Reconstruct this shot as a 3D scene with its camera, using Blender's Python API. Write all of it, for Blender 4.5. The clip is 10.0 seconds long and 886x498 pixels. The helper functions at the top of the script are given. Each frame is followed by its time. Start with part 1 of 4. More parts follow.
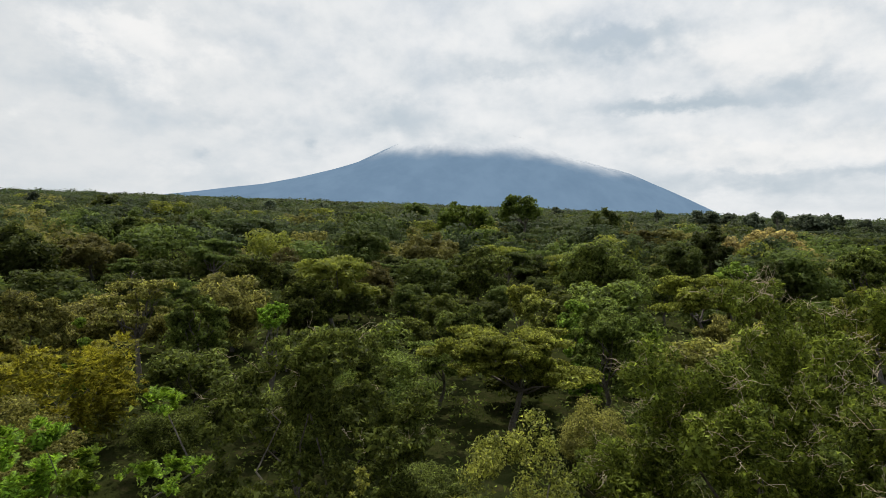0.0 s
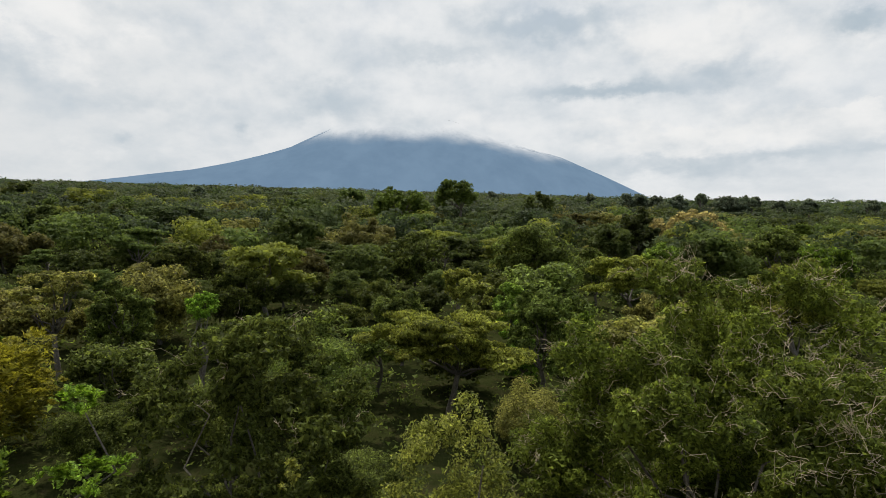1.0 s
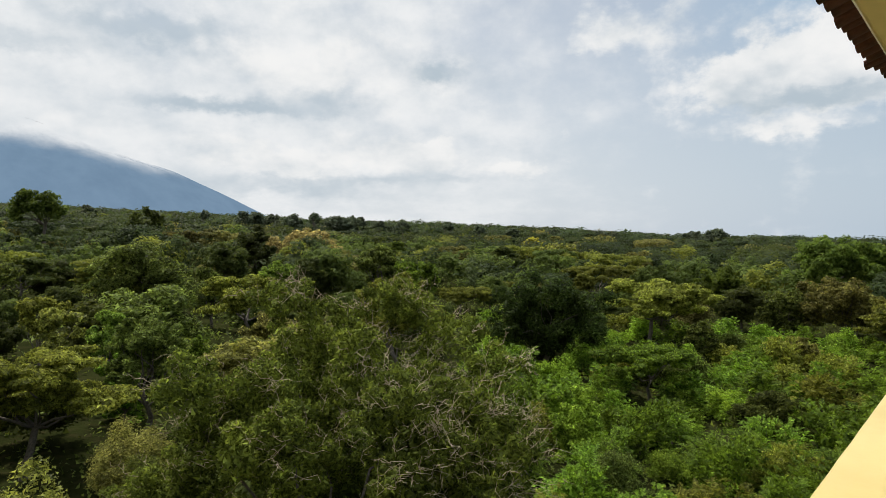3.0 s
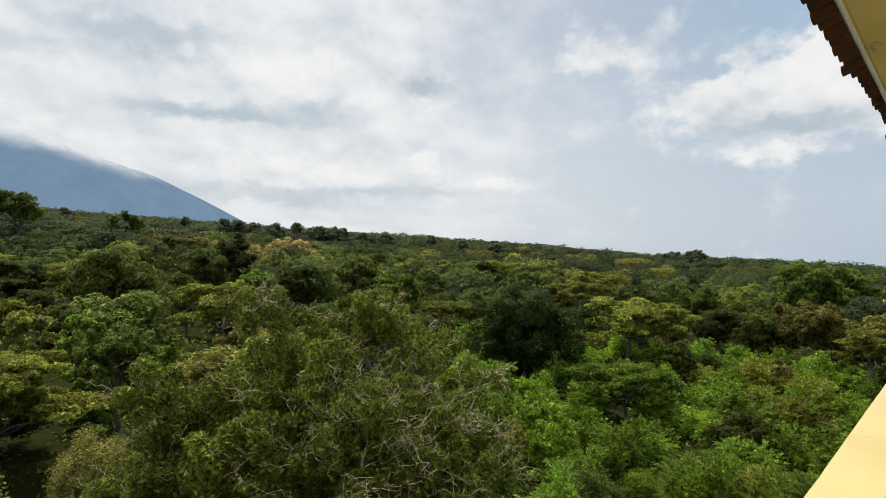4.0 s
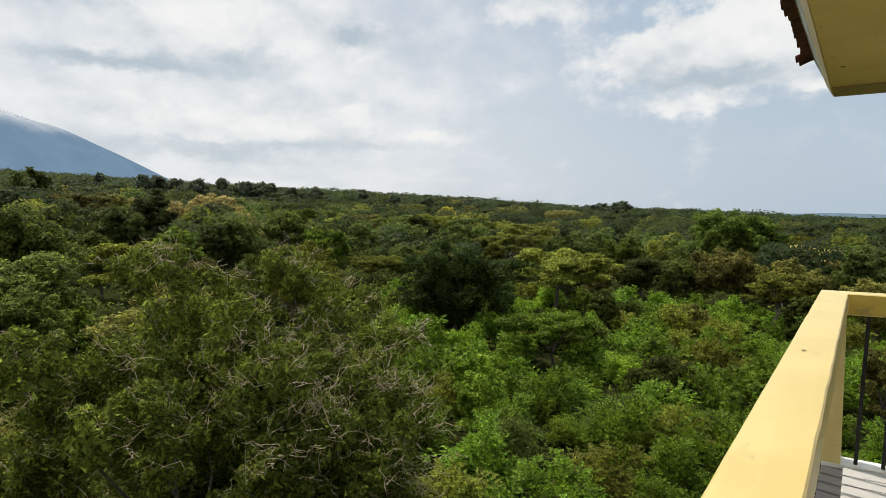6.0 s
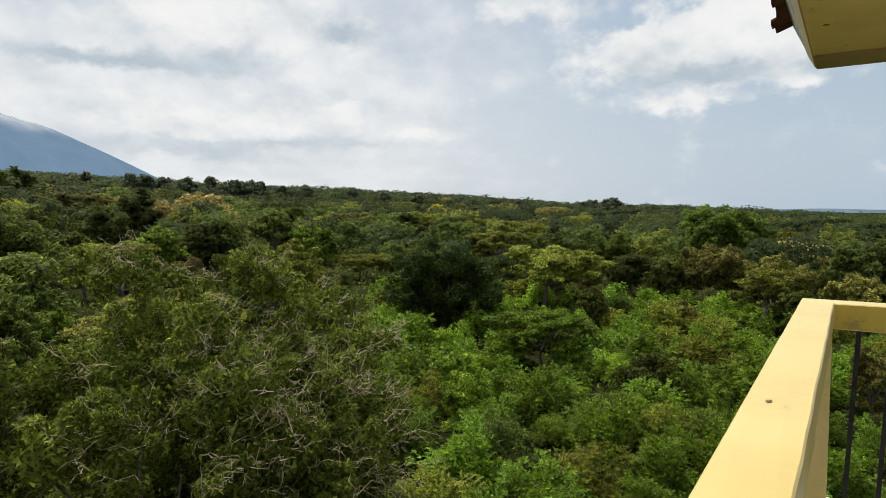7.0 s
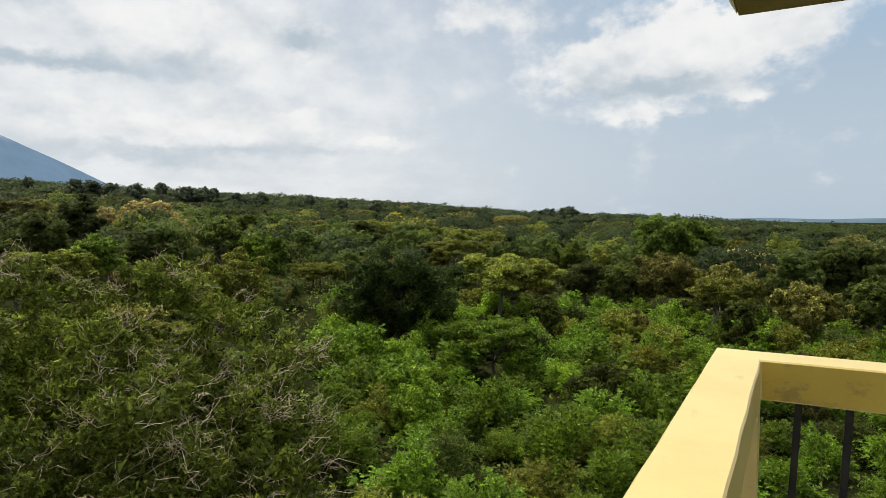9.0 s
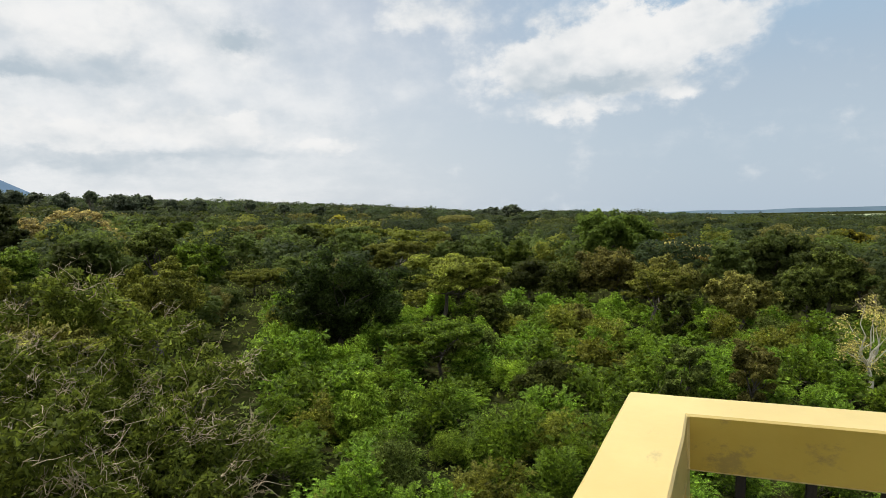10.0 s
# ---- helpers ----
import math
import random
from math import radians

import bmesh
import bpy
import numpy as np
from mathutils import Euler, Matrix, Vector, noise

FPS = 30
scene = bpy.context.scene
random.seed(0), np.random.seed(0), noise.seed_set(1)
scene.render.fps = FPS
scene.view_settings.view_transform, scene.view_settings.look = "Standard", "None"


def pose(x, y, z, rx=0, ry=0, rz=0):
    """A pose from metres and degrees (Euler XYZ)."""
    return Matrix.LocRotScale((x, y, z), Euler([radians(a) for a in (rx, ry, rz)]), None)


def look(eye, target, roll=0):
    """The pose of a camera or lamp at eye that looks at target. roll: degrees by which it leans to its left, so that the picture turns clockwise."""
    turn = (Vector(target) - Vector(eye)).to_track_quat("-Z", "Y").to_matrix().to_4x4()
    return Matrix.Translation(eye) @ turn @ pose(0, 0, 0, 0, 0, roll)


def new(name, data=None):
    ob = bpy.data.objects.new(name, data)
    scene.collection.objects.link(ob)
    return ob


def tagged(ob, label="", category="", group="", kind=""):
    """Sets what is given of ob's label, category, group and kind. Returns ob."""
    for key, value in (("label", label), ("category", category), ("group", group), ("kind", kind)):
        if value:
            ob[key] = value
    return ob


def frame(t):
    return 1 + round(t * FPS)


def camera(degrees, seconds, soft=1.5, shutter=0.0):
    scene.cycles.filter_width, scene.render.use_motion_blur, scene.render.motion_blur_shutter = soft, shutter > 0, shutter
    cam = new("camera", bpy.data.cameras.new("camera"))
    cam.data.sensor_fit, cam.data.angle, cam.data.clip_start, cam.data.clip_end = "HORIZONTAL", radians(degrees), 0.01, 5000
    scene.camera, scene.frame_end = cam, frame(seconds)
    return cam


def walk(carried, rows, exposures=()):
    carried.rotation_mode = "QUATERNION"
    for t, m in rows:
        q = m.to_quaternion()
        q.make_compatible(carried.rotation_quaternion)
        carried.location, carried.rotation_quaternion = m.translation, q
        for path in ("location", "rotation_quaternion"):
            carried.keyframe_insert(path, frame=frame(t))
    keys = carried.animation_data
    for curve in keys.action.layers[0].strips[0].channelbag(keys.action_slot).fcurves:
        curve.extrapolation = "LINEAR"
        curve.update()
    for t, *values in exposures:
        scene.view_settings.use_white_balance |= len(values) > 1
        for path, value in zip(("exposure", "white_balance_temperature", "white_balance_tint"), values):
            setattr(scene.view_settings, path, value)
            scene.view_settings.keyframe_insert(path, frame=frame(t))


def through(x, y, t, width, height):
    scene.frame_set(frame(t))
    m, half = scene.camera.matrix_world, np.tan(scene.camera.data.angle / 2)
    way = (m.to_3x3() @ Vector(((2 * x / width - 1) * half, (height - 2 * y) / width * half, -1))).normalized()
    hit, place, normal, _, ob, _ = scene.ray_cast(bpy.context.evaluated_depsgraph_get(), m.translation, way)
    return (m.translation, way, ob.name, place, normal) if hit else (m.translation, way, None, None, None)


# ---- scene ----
cam = camera(70.75, 10.0, soft=0.4)
# seconds, eye (x, y, z), heading to the left of +y, pitch, lean to the left
PATH = [
    (0.0, -6.958, -1.049, 1.630, -8.47, -0.58, 0.69),
    (0.5, -6.949, -1.049, 1.638, -9.87, -0.70, -0.10),
    (1.0, -6.767, -0.902, 1.605, -14.23, -1.92, -0.11),
    (1.5, -6.497, -0.616, 1.614, -24.64, -1.03, -1.78),
    (2.0, -6.335, -0.495, 1.598, -36.39, -2.21, -1.13),
    (2.5, -6.253, -0.388, 1.628, -46.59, -0.18, -0.22),
    (2.7, -6.197, -0.340, 1.661, -47.91, -0.25, -0.55),
    (3.8, -5.935, -0.327, 1.737, -49.20, -0.34, 0.29),
    (4.0, -5.830, -0.296, 1.647, -49.86, 0.80, 1.15),
    (4.5, -5.603, -0.255, 1.608, -54.22, -1.40, 0.96),
    (5.0, -5.404, -0.193, 1.619, -58.64, -0.95, 0.32),
    (5.5, -5.122, -0.191, 1.602, -57.57, -2.38, -0.46),
    (6.0, -4.807, -0.223, 1.596, -55.97, -3.33, 0.29),
    (6.2, -4.553, -0.198, 1.577, -57.19, -3.61, -0.83),
    (7.3, -3.766, -0.232, 1.587, -56.87, -3.48, 0.37),
    (7.5, -3.599, -0.238, 1.578, -58.42, -3.77, 0.24),
    (8.0, -3.220, -0.224, 1.581, -61.73, -2.92, 0.21),
    (8.5, -2.841, -0.249, 1.577, -58.26, -2.76, -0.26),
    (9.0, -2.479, -0.246, 1.571, -60.45, -2.80, 0.16),
    (9.5, -1.985, -0.218, 1.535, -63.70, -3.35, -1.00),
    (10.0, -1.697, -0.241, 1.573, -65.39, -2.80, -1.48),
]


def aimed(x, y, z, yaw, pitch, roll):
    a, b = radians(yaw), radians(pitch)
    way = Vector((-math.sin(a) * math.cos(b), math.cos(a) * math.cos(b), math.sin(b)))
    return look((x, y, z), Vector((x, y, z)) + way, roll)


walk(cam, [(row[0], aimed(*row[1:])) for row in PATH], exposures=[(0.0, 0.0), (0.5, 0.0), (1.0, -0.05), (1.5, -0.12), (2.0, 0.0), (10.0, 0.0)])

# ---- light ----
SUN_UP, SUN_AZ = 62.8, -13.5          # elevation; heading to the left of +y
sun = new("sun", bpy.data.lights.new("sun", "SUN"))
sun.data.energy, sun.data.angle, sun.data.color = 4.1, radians(0.6), (1.0, 0.95, 0.86)
sun.matrix_world = look((0, 0, 60), Vector((0, 0, 60)) - Vector((-math.sin(radians(SUN_AZ)) * math.cos(radians(SUN_UP)), math.cos(radians(SUN_AZ)) * math.cos(radians(SUN_UP)), math.sin(radians(SUN_UP)))))

# clouds that stand out: heading to the right of +y, elevation, half width, half height, weight (degrees)
CLOUDS = [
    (78.4, 11.6, 7.6, 1.5, 0.70),
    (82.5, 12.9, 7.4, 2.1, 0.50),
    (48.3, 15.4, 5.4, 1.8, 0.45),
    (39.5, 14.0, 9.3, 3.1, 0.35),
    (79.2, 14.0, 7.6, 2.4, 0.95),
    (74.2, 13.1, 5.1, 2.1, 0.70),
    (85.3, 15.7, 5.9, 2.1, 0.90),
    (90.1, 15.1, 3.8, 1.7, 0.45),
    (78.6, 9.1, 6.6, 0.9, 0.60),
    (86.4, 10.1, 1.6, 0.6, 0.90),
    (37.9, 7.4, 10.1, 1.6, 0.80),
    (46.6, 8.4, 4.2, 1.3, 0.85),
    (32.6, 7.5, 3.5, 1.3, 0.50),
    (52.8, 6.8, 5.6, 0.8, 0.40),
    (58.3, 6.9, 3.6, 0.6, 0.35),
    (61.1, 17.2, 4.7, 1.8, 0.40),
    (34.5, 15.5, 6.6, 2.6, 0.50),
    (39.2, 17.3, 4.1, 1.3, 0.50),
    (67.3, 18.7, 6.3, 2.1, 0.35),
    (-20.7, 16.6, 3.3, 2.1, 0.90),
    (-16.9, 16.4, 2.8, 2.2, 0.90),
    (-11.5, 16.1, 2.2, 1.3, 0.70),
    (-15.3, 11.9, 2.9, 1.5, 0.50),
]
GREYS = [
    (78.2, 10.7, 6.6, 0.5, 0.33),
    (77.7, 11.2, 5.6, 0.7, 0.62),
    (82.0, 11.5, 3.0, 0.7, 0.33),
    (73.2, 12.4, 2.6, 0.7, 0.26),
    (47.9, 15.4, 2.7, 1.3, 0.95),
    (53.5, 14.6, 2.5, 0.8, 0.26),
    (37.8, 12.8, 5.5, 0.9, 0.45),
    (33.6, 5.6, 4.8, 0.7, 0.45),
    (42.5, 5.8, 3.8, 0.5, 0.52),
    (49.8, 5.9, 3.0, 0.4, 0.39),
    (31.7, 11.8, 2.1, 0.7, 0.29),
    (27.0, 12.0, 5.9, 0.6, 0.49),
    (20.9, 17.2, 7.5, 1.3, 0.40),
    (14.3, 15.4, 5.2, 1.0, 0.55),
    (28.0, 11.8, 5.6, 0.5, 0.52),
    (24.6, 17.9, 5.5, 1.1, 0.45),
    (4.0, 11.4, 4.4, 2.0, 0.45),
    (-3.6, 8.3, 0.7, 0.9, 0.50),
    (-13.0, 7.3, 0.8, 0.6, 0.45),
    (-11.7, 10.6, 5.4, 1.2, 0.30),
    (-21.5, 12.0, 4.1, 1.2, 0.30),
    (36.6, 11.6, 2.7, 0.5, 0.33),
    (35.5, 4.9, 8.8, 0.8, 0.33),
    (9.7, 9.8, 4.7, 0.8, 0.23),
]


class Nodes:
    """A short way to write node trees."""

    def __init__(self, tree):
        self.tree = tree
        tree.nodes.clear()

    def add(self, kind, inputs=None, **props):
        node = self.tree.nodes.new(kind)
        for key, value in props.items():
            setattr(node, key, value)
        for key, value in (inputs or {}).items():
            if isinstance(value, bpy.types.NodeSocket):
                self.tree.links.new(value, node.inputs[key])
            else:
                node.inputs[key].default_value = value
        return node

    def math(self, op, a, b=0.0, clamp=False):
        return self.add("ShaderNodeMath", {0: a, 1: b}, operation=op, use_clamp=clamp).outputs[0]

    def ramp(self, value, a, b, c=0.0, d=1.0):
        return self.add("ShaderNodeMapRange", {0: value, 1: a, 2: b, 3: c, 4: d}, interpolation_type="SMOOTHSTEP").outputs[0]

    def mix(self, factor, a, b):
        node = self.add("ShaderNodeMix", {0: factor, 6: a, 7: b}, data_type="RGBA")
        return node.outputs[2]

    def noise(self, vector, scale, detail=4.0, rough=0.55):
        return self.add("ShaderNodeTexNoise", {"Vector": vector, "Scale": scale, "Detail": detail, "Roughness": rough}).outputs[0]


def rgb(r, g, b):
    return (r, g, b, 1.0)


def build_sky():
    world = bpy.data.worlds.new("sky")
    scene.world = world
    world.use_nodes = True
    n = Nodes(world.node_tree)
    place = n.add("ShaderNodeTexCoord").outputs["Generated"]
    nishita = n.add("ShaderNodeTexSky", sky_type="NISHITA", sun_disc=False, sun_elevation=radians(SUN_UP), sun_rotation=radians(-SUN_AZ), air_density=1.2, dust_density=2.5)
    x, y, z = n.add("ShaderNodeSeparateXYZ", {0: place}).outputs
    turn = n.math("MULTIPLY", n.math("ARCTAN2", x, y), 57.2958)
    up = n.math("MULTIPLY", n.math("ARCSINE", z), 57.2958)
    low = n.ramp(up, 0.0, 24.0, 1.0, 0.0)
    clear = n.add("ShaderNodeVectorMath", {0: nishita.outputs[0], 3: 0.085}, operation="SCALE").outputs[0]
    clear = n.mix(n.math("ADD", n.math("MULTIPLY", low, 0.35), 0.5), clear, n.mix(n.ramp(turn, 45.0, 92.0), rgb(0.735, 0.785, 0.84), rgb(0.53, 0.635, 0.745)))
    blue = n.math("MULTIPLY", n.ramp(turn, 60.0, 92.0), n.ramp(up, 9.0, 20.0))
    clear = n.mix(n.math("MULTIPLY", blue, 0.7), clear, rgb(0.36, 0.54, 0.72))
    # billows: noise on heading and elevation, wider than high, shrinking towards the horizon
    rise = n.math("POWER", n.math("MAXIMUM", up, 0.5), 0.72)
    sheet = n.add("ShaderNodeCombineXYZ", {0: n.math("MULTIPLY", turn, 0.115), 1: n.math("MULTIPLY", rise, 0.47), 2: 0.0}).outputs[0]
    billow = n.noise(sheet, 0.9, 7.0, 0.56)
    curl = n.noise(sheet, 2.3, 8.0, 0.62)
    puff = n.math("MULTIPLY", n.math("SUBTRACT", n.math("ADD", n.math("MULTIPLY", billow, 0.68), n.math("MULTIPLY", curl, 0.32)), 0.5), 1.0)
    shake = n.math("MULTIPLY", n.math("SUBTRACT", curl, 0.5), 3.0)
    shake2 = n.math("MULTIPLY", n.math("SUBTRACT", n.noise(sheet, 3.3, 9.0, 0.62), 0.5), 4.0)

    # heaped clouds, as high as wide, grey on their undersides
    lumps = n.add("ShaderNodeCombineXYZ", {0: n.math("MULTIPLY", turn, 0.20), 1: n.math("MULTIPLY", up, 0.26), 2: 3.0}).outputs[0]
    higher = n.add("ShaderNodeVectorMath", {0: lumps, 1: (0.05, 0.28, 0.0)}, operation="ADD").outputs[0]
    lump = n.noise(lumps, 1.0, 9.0, 0.56)
    belly = n.math("SUBTRACT", n.noise(higher, 1.0, 9.0, 0.56), lump)
    above = n.add("ShaderNodeVectorMath", {0: sheet, 1: (0.03, 0.17, 0.0)}, operation="ADD").outputs[0]
    under = n.math("SUBTRACT", n.noise(above, 1.5, 4.0, 0.5), n.noise(sheet, 1.5, 4.0, 0.5))

    def bank(table):
        total = None
        for a, e, w, h, k in table:
            u = n.math("DIVIDE", n.math("SUBTRACT", n.math("ADD", turn, shake), a), w)
            v = n.math("DIVIDE", n.math("SUBTRACT", n.math("ADD", up, n.math("MULTIPLY", shake2, min(1.3, 0.15 + h * 0.75))), e), h)
            r = n.math("ADD", n.math("POWER", n.math("ABSOLUTE", u), 2.0), n.math("POWER", n.math("ABSOLUTE", v), 2.0))
            g = n.math("MULTIPLY", n.math("EXPONENT", n.math("MULTIPLY", r, -1.0)), k)
            total = g if total is None else n.math("ADD", total, g)
        return total

    # the cover is closed over the volcano and opens towards +x
    cover = n.ramp(turn, 38.0, 76.0, 0.75, 0.0)
    cover = n.math("MAXIMUM", cover, n.ramp(up, 20.0, 45.0, 0.0, 0.55))
    cover = n.math("MULTIPLY", cover, n.ramp(up, 1.0, 6.0, 0.72, 1.0))
    veil = n.ramp(n.math("ADD", cover, n.math("MULTIPLY", puff, 1.5)), 0.05, 0.85)
    heap = n.ramp(n.math("ADD", bank(CLOUDS), n.math("MULTIPLY", n.math("SUBTRACT", lump, 0.5), 2.1)), 0.08, 0.78)
    cloud = n.math("MAXIMUM", veil, heap)
    grey = n.math("ADD", n.math("MULTIPLY", bank(GREYS), 0.85), n.math("ADD", n.math("MULTIPLY", puff, -1.6), n.math("ADD", n.math("MULTIPLY", under, 0.8), n.math("MULTIPLY", belly, 0.6))))
    tone = n.ramp(grey, -0.30, 0.85)
    pale = n.mix(heap, n.mix(n.ramp(turn, -35.0, 15.0), rgb(0.75, 0.77, 0.78), rgb(0.85, 0.865, 0.875)), rgb(0.90, 0.90, 0.893))
    white = n.mix(tone, pale, rgb(0.47, 0.55, 0.615))
    colour = n.mix(cloud, clear, white)
    # the unseen upper sky is brightened all round to lift the shade below
    out = n.add("ShaderNodeBackground", {0: colour, 1: n.ramp(up, 25.0, 62.0, 1.0, 1.95)})
    n.add("ShaderNodeOutputWorld", {0: out.outputs[0]})


build_sky()


# ---- materials ----
def material(name):
    mat = bpy.data.materials.new(name)
    mat.use_nodes = True
    return mat, Nodes(mat.node_tree)


def leaf_material(name, low, high, spread=0.26, gloss=0.06, through=0.5, even=0.0):
    """Foliage: colour drifts from plant to plant and from leaf to leaf; light passes through in part."""
    mat, n = material(name)
    isle = n.add("ShaderNodeNewGeometry").outputs["Random Per Island"]
    own = n.add("ShaderNodeObjectInfo").outputs["Random"]
    coord = n.add("ShaderNodeTexCoord").outputs["Object"]
    patch = n.noise(coord, 0.45, 3.0)
    pick = n.math("ADD", n.math("MULTIPLY", isle, 0.45), n.math("MULTIPLY", n.ramp(patch, 0.3, 0.7), 0.55))
    colour = n.mix(pick, rgb(*low), rgb(*high))
    drift = n.ramp(n.noise(coord, 0.075, 3.0, 0.6), 0.32, 0.68, 0.72, 1.32)
    fleck = n.ramp(n.math("FRACT", n.math("MULTIPLY", isle, 7.31)), 0.0, 1.0, 0.45 + 0.45 * even, 1.6 - 0.45 * even)
    # a few leaves made much brighter: sun glints put into the leaf colour
    glint = n.ramp(n.math("FRACT", n.math("MULTIPLY", isle, 23.7)), 0.88, 0.96, 1.0, 1.9 - 0.9 * even)
    value = n.math("MULTIPLY", n.math("MULTIPLY", n.math("MULTIPLY", drift, fleck), glint), n.ramp(own, 0.0, 1.0, 1.0 - spread, 1.0 + spread))
    colour = n.add("ShaderNodeHueSaturation", {"Hue": n.ramp(own, 0.0, 1.0, 0.494, 0.508), "Saturation": 1.0, "Value": value, "Color": colour}).outputs[0]
    skin = n.add("ShaderNodeBsdfPrincipled", {"Base Color": colour, "Roughness": 0.55, "Specular IOR Level": gloss})
    lit = n.add("ShaderNodeVectorMath", {0: colour, 1: (1.3, 1.27, 1.0)}, operation="MULTIPLY").outputs[0]  # light comes through yellower
    glow = n.add("ShaderNodeBsdfTranslucent", {"Color": lit})
    both = n.add("ShaderNodeMixShader", {0: through, 1: skin.outputs[0], 2: glow.outputs[0]})
    n.add("ShaderNodeOutputMaterial", {0: both.outputs[0]})
    return mat


def bark_material(name, low, high):
    mat, n = material(name)
    coord = n.add("ShaderNodeTexCoord").outputs["Object"]
    grain = n.noise(coord, 9.0, 6.0, 0.65)
    colour = n.mix(n.ramp(grain, 0.35, 0.65), rgb(*low), rgb(*high))
    bump = n.add("ShaderNodeBump", {"Strength": 0.5, "Distance": 0.02, "Height": grain})
    skin = n.add("ShaderNodeBsdfPrincipled", {"Base Color": colour, "Roughness": 0.85, "Normal": bump.outputs[0]})
    n.add("ShaderNodeOutputMaterial", {0: skin.outputs[0]})
    return mat


LEAF = {
    "olive": leaf_material("leaf_olive", (0.036, 0.049, 0.01), (0.148, 0.181, 0.038)),
    "deep": leaf_material("leaf_deep", (0.032, 0.04, 0.009), (0.11, 0.132, 0.025)),
    "twiggy": leaf_material("leaf_twiggy", (0.038, 0.05, 0.008), (0.138, 0.162, 0.026)),
    "lime": leaf_material("leaf_lime", (0.054, 0.098, 0.01), (0.172, 0.258, 0.026), through=0.45),
    "bright": leaf_material("leaf_bright", (0.088, 0.152, 0.014), (0.275, 0.375, 0.04), through=0.45),
    "yellow": leaf_material("leaf_yellow", (0.092, 0.088, 0.009), (0.225, 0.206, 0.023)),
    "ochre": leaf_material("leaf_ochre", (0.3, 0.255, 0.085), (0.48, 0.415, 0.16), through=0.6),
    "brown": leaf_material("leaf_brown", (0.072, 0.072, 0.018), (0.24, 0.226, 0.058)),
    "leafy": leaf_material("leaf_full_green", (0.056, 0.098, 0.014), (0.210, 0.290, 0.042)),
    "dark": leaf_material("leaf_dark", (0.015, 0.025, 0.006), (0.060, 0.086, 0.018), spread=0.1),
    "acacia": leaf_material("leaf_acacia", (0.086, 0.100, 0.014), (0.235, 0.248, 0.042)),
    "pale": leaf_material("leaf_pale", (0.055, 0.072, 0.011), (0.330, 0.340, 0.070), gloss=0.15),
    "flower": leaf_material("leaf_flower", (0.253, 0.246, 0.028), (0.407, 0.374, 0.050)),
    # ridge and slope leaves: bluish grey-green, distance haze put into the colour
    "ridge": leaf_material("leaf_ridge_hazed", (0.075, 0.095, 0.060), (0.110, 0.132, 0.085), even=1.0),
    "slope": leaf_material("leaf_slope_hazed", (0.036, 0.05, 0.019), (0.062, 0.077, 0.028), even=1.0),
    "slope_deep": leaf_material("leaf_slope_deep_hazed", (0.028, 0.041, 0.017), (0.046, 0.061, 0.024), even=1.0),
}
# distant copies, evener and slightly greyer than the near leaves, as through haze
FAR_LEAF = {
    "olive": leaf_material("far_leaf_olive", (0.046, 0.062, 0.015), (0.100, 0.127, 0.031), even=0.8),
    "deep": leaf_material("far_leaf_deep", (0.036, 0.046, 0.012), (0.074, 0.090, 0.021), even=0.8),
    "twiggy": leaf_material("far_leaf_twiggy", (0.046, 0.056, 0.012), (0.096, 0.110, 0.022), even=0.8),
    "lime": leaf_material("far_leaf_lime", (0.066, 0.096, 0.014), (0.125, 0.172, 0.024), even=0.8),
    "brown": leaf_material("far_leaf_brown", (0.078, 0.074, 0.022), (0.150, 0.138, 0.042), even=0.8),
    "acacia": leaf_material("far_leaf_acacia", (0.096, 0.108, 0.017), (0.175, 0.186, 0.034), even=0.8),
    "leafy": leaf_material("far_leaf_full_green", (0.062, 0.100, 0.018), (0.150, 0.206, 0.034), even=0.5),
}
BARK = bark_material("bark_grey_brown", (0.055, 0.045, 0.034), (0.130, 0.110, 0.088))
TWIG = bark_material("bark_pale_grey", (0.250, 0.190, 0.115), (0.480, 0.395, 0.260))

WHITE = bark_material("bark_white", (0.42, 0.39, 0.31), (0.66, 0.62, 0.52))


def plaster_material(name, low, high, stain, dirt, reach=0.60, rough=0.55, gloss=0.5):
    """Painted plaster: brush-width drift of tone, dark smears, fine pitting."""
    mat, n = material(name)
    coord = n.add("ShaderNodeTexCoord").outputs["Object"]
    soft = n.noise(coord, 2.2, 5.0, 0.6)
    smear = n.add("ShaderNodeMapping", {"Vector": coord, "Scale": (1.2, 3.0, 5.0)}).outputs[0]
    spot = n.noise(smear, 3.1, 6.0, 0.7)
    colour = n.mix(n.ramp(soft, 0.35, 0.65), rgb(*low), rgb(*high))
    colour = n.mix(n.math("MULTIPLY", n.ramp(spot, reach, reach + 0.14), dirt), colour, rgb(*stain))
    pit = n.noise(coord, 60.0, 5.0, 0.6)
    wave = n.noise(coord, 7.0, 3.0, 0.5)
    height = n.math("ADD", n.math("MULTIPLY", pit, 0.25), wave)
    bump = n.add("ShaderNodeBump", {"Strength": 0.25, "Distance": 0.006, "Height": height})
    skin = n.add("ShaderNodeBsdfPrincipled", {"Base Color": colour, "Roughness": rough, "Specular IOR Level": gloss, "Normal": bump.outputs[0]})
    n.add("ShaderNodeOutputMaterial", {0: skin.outputs[0]})
    return mat


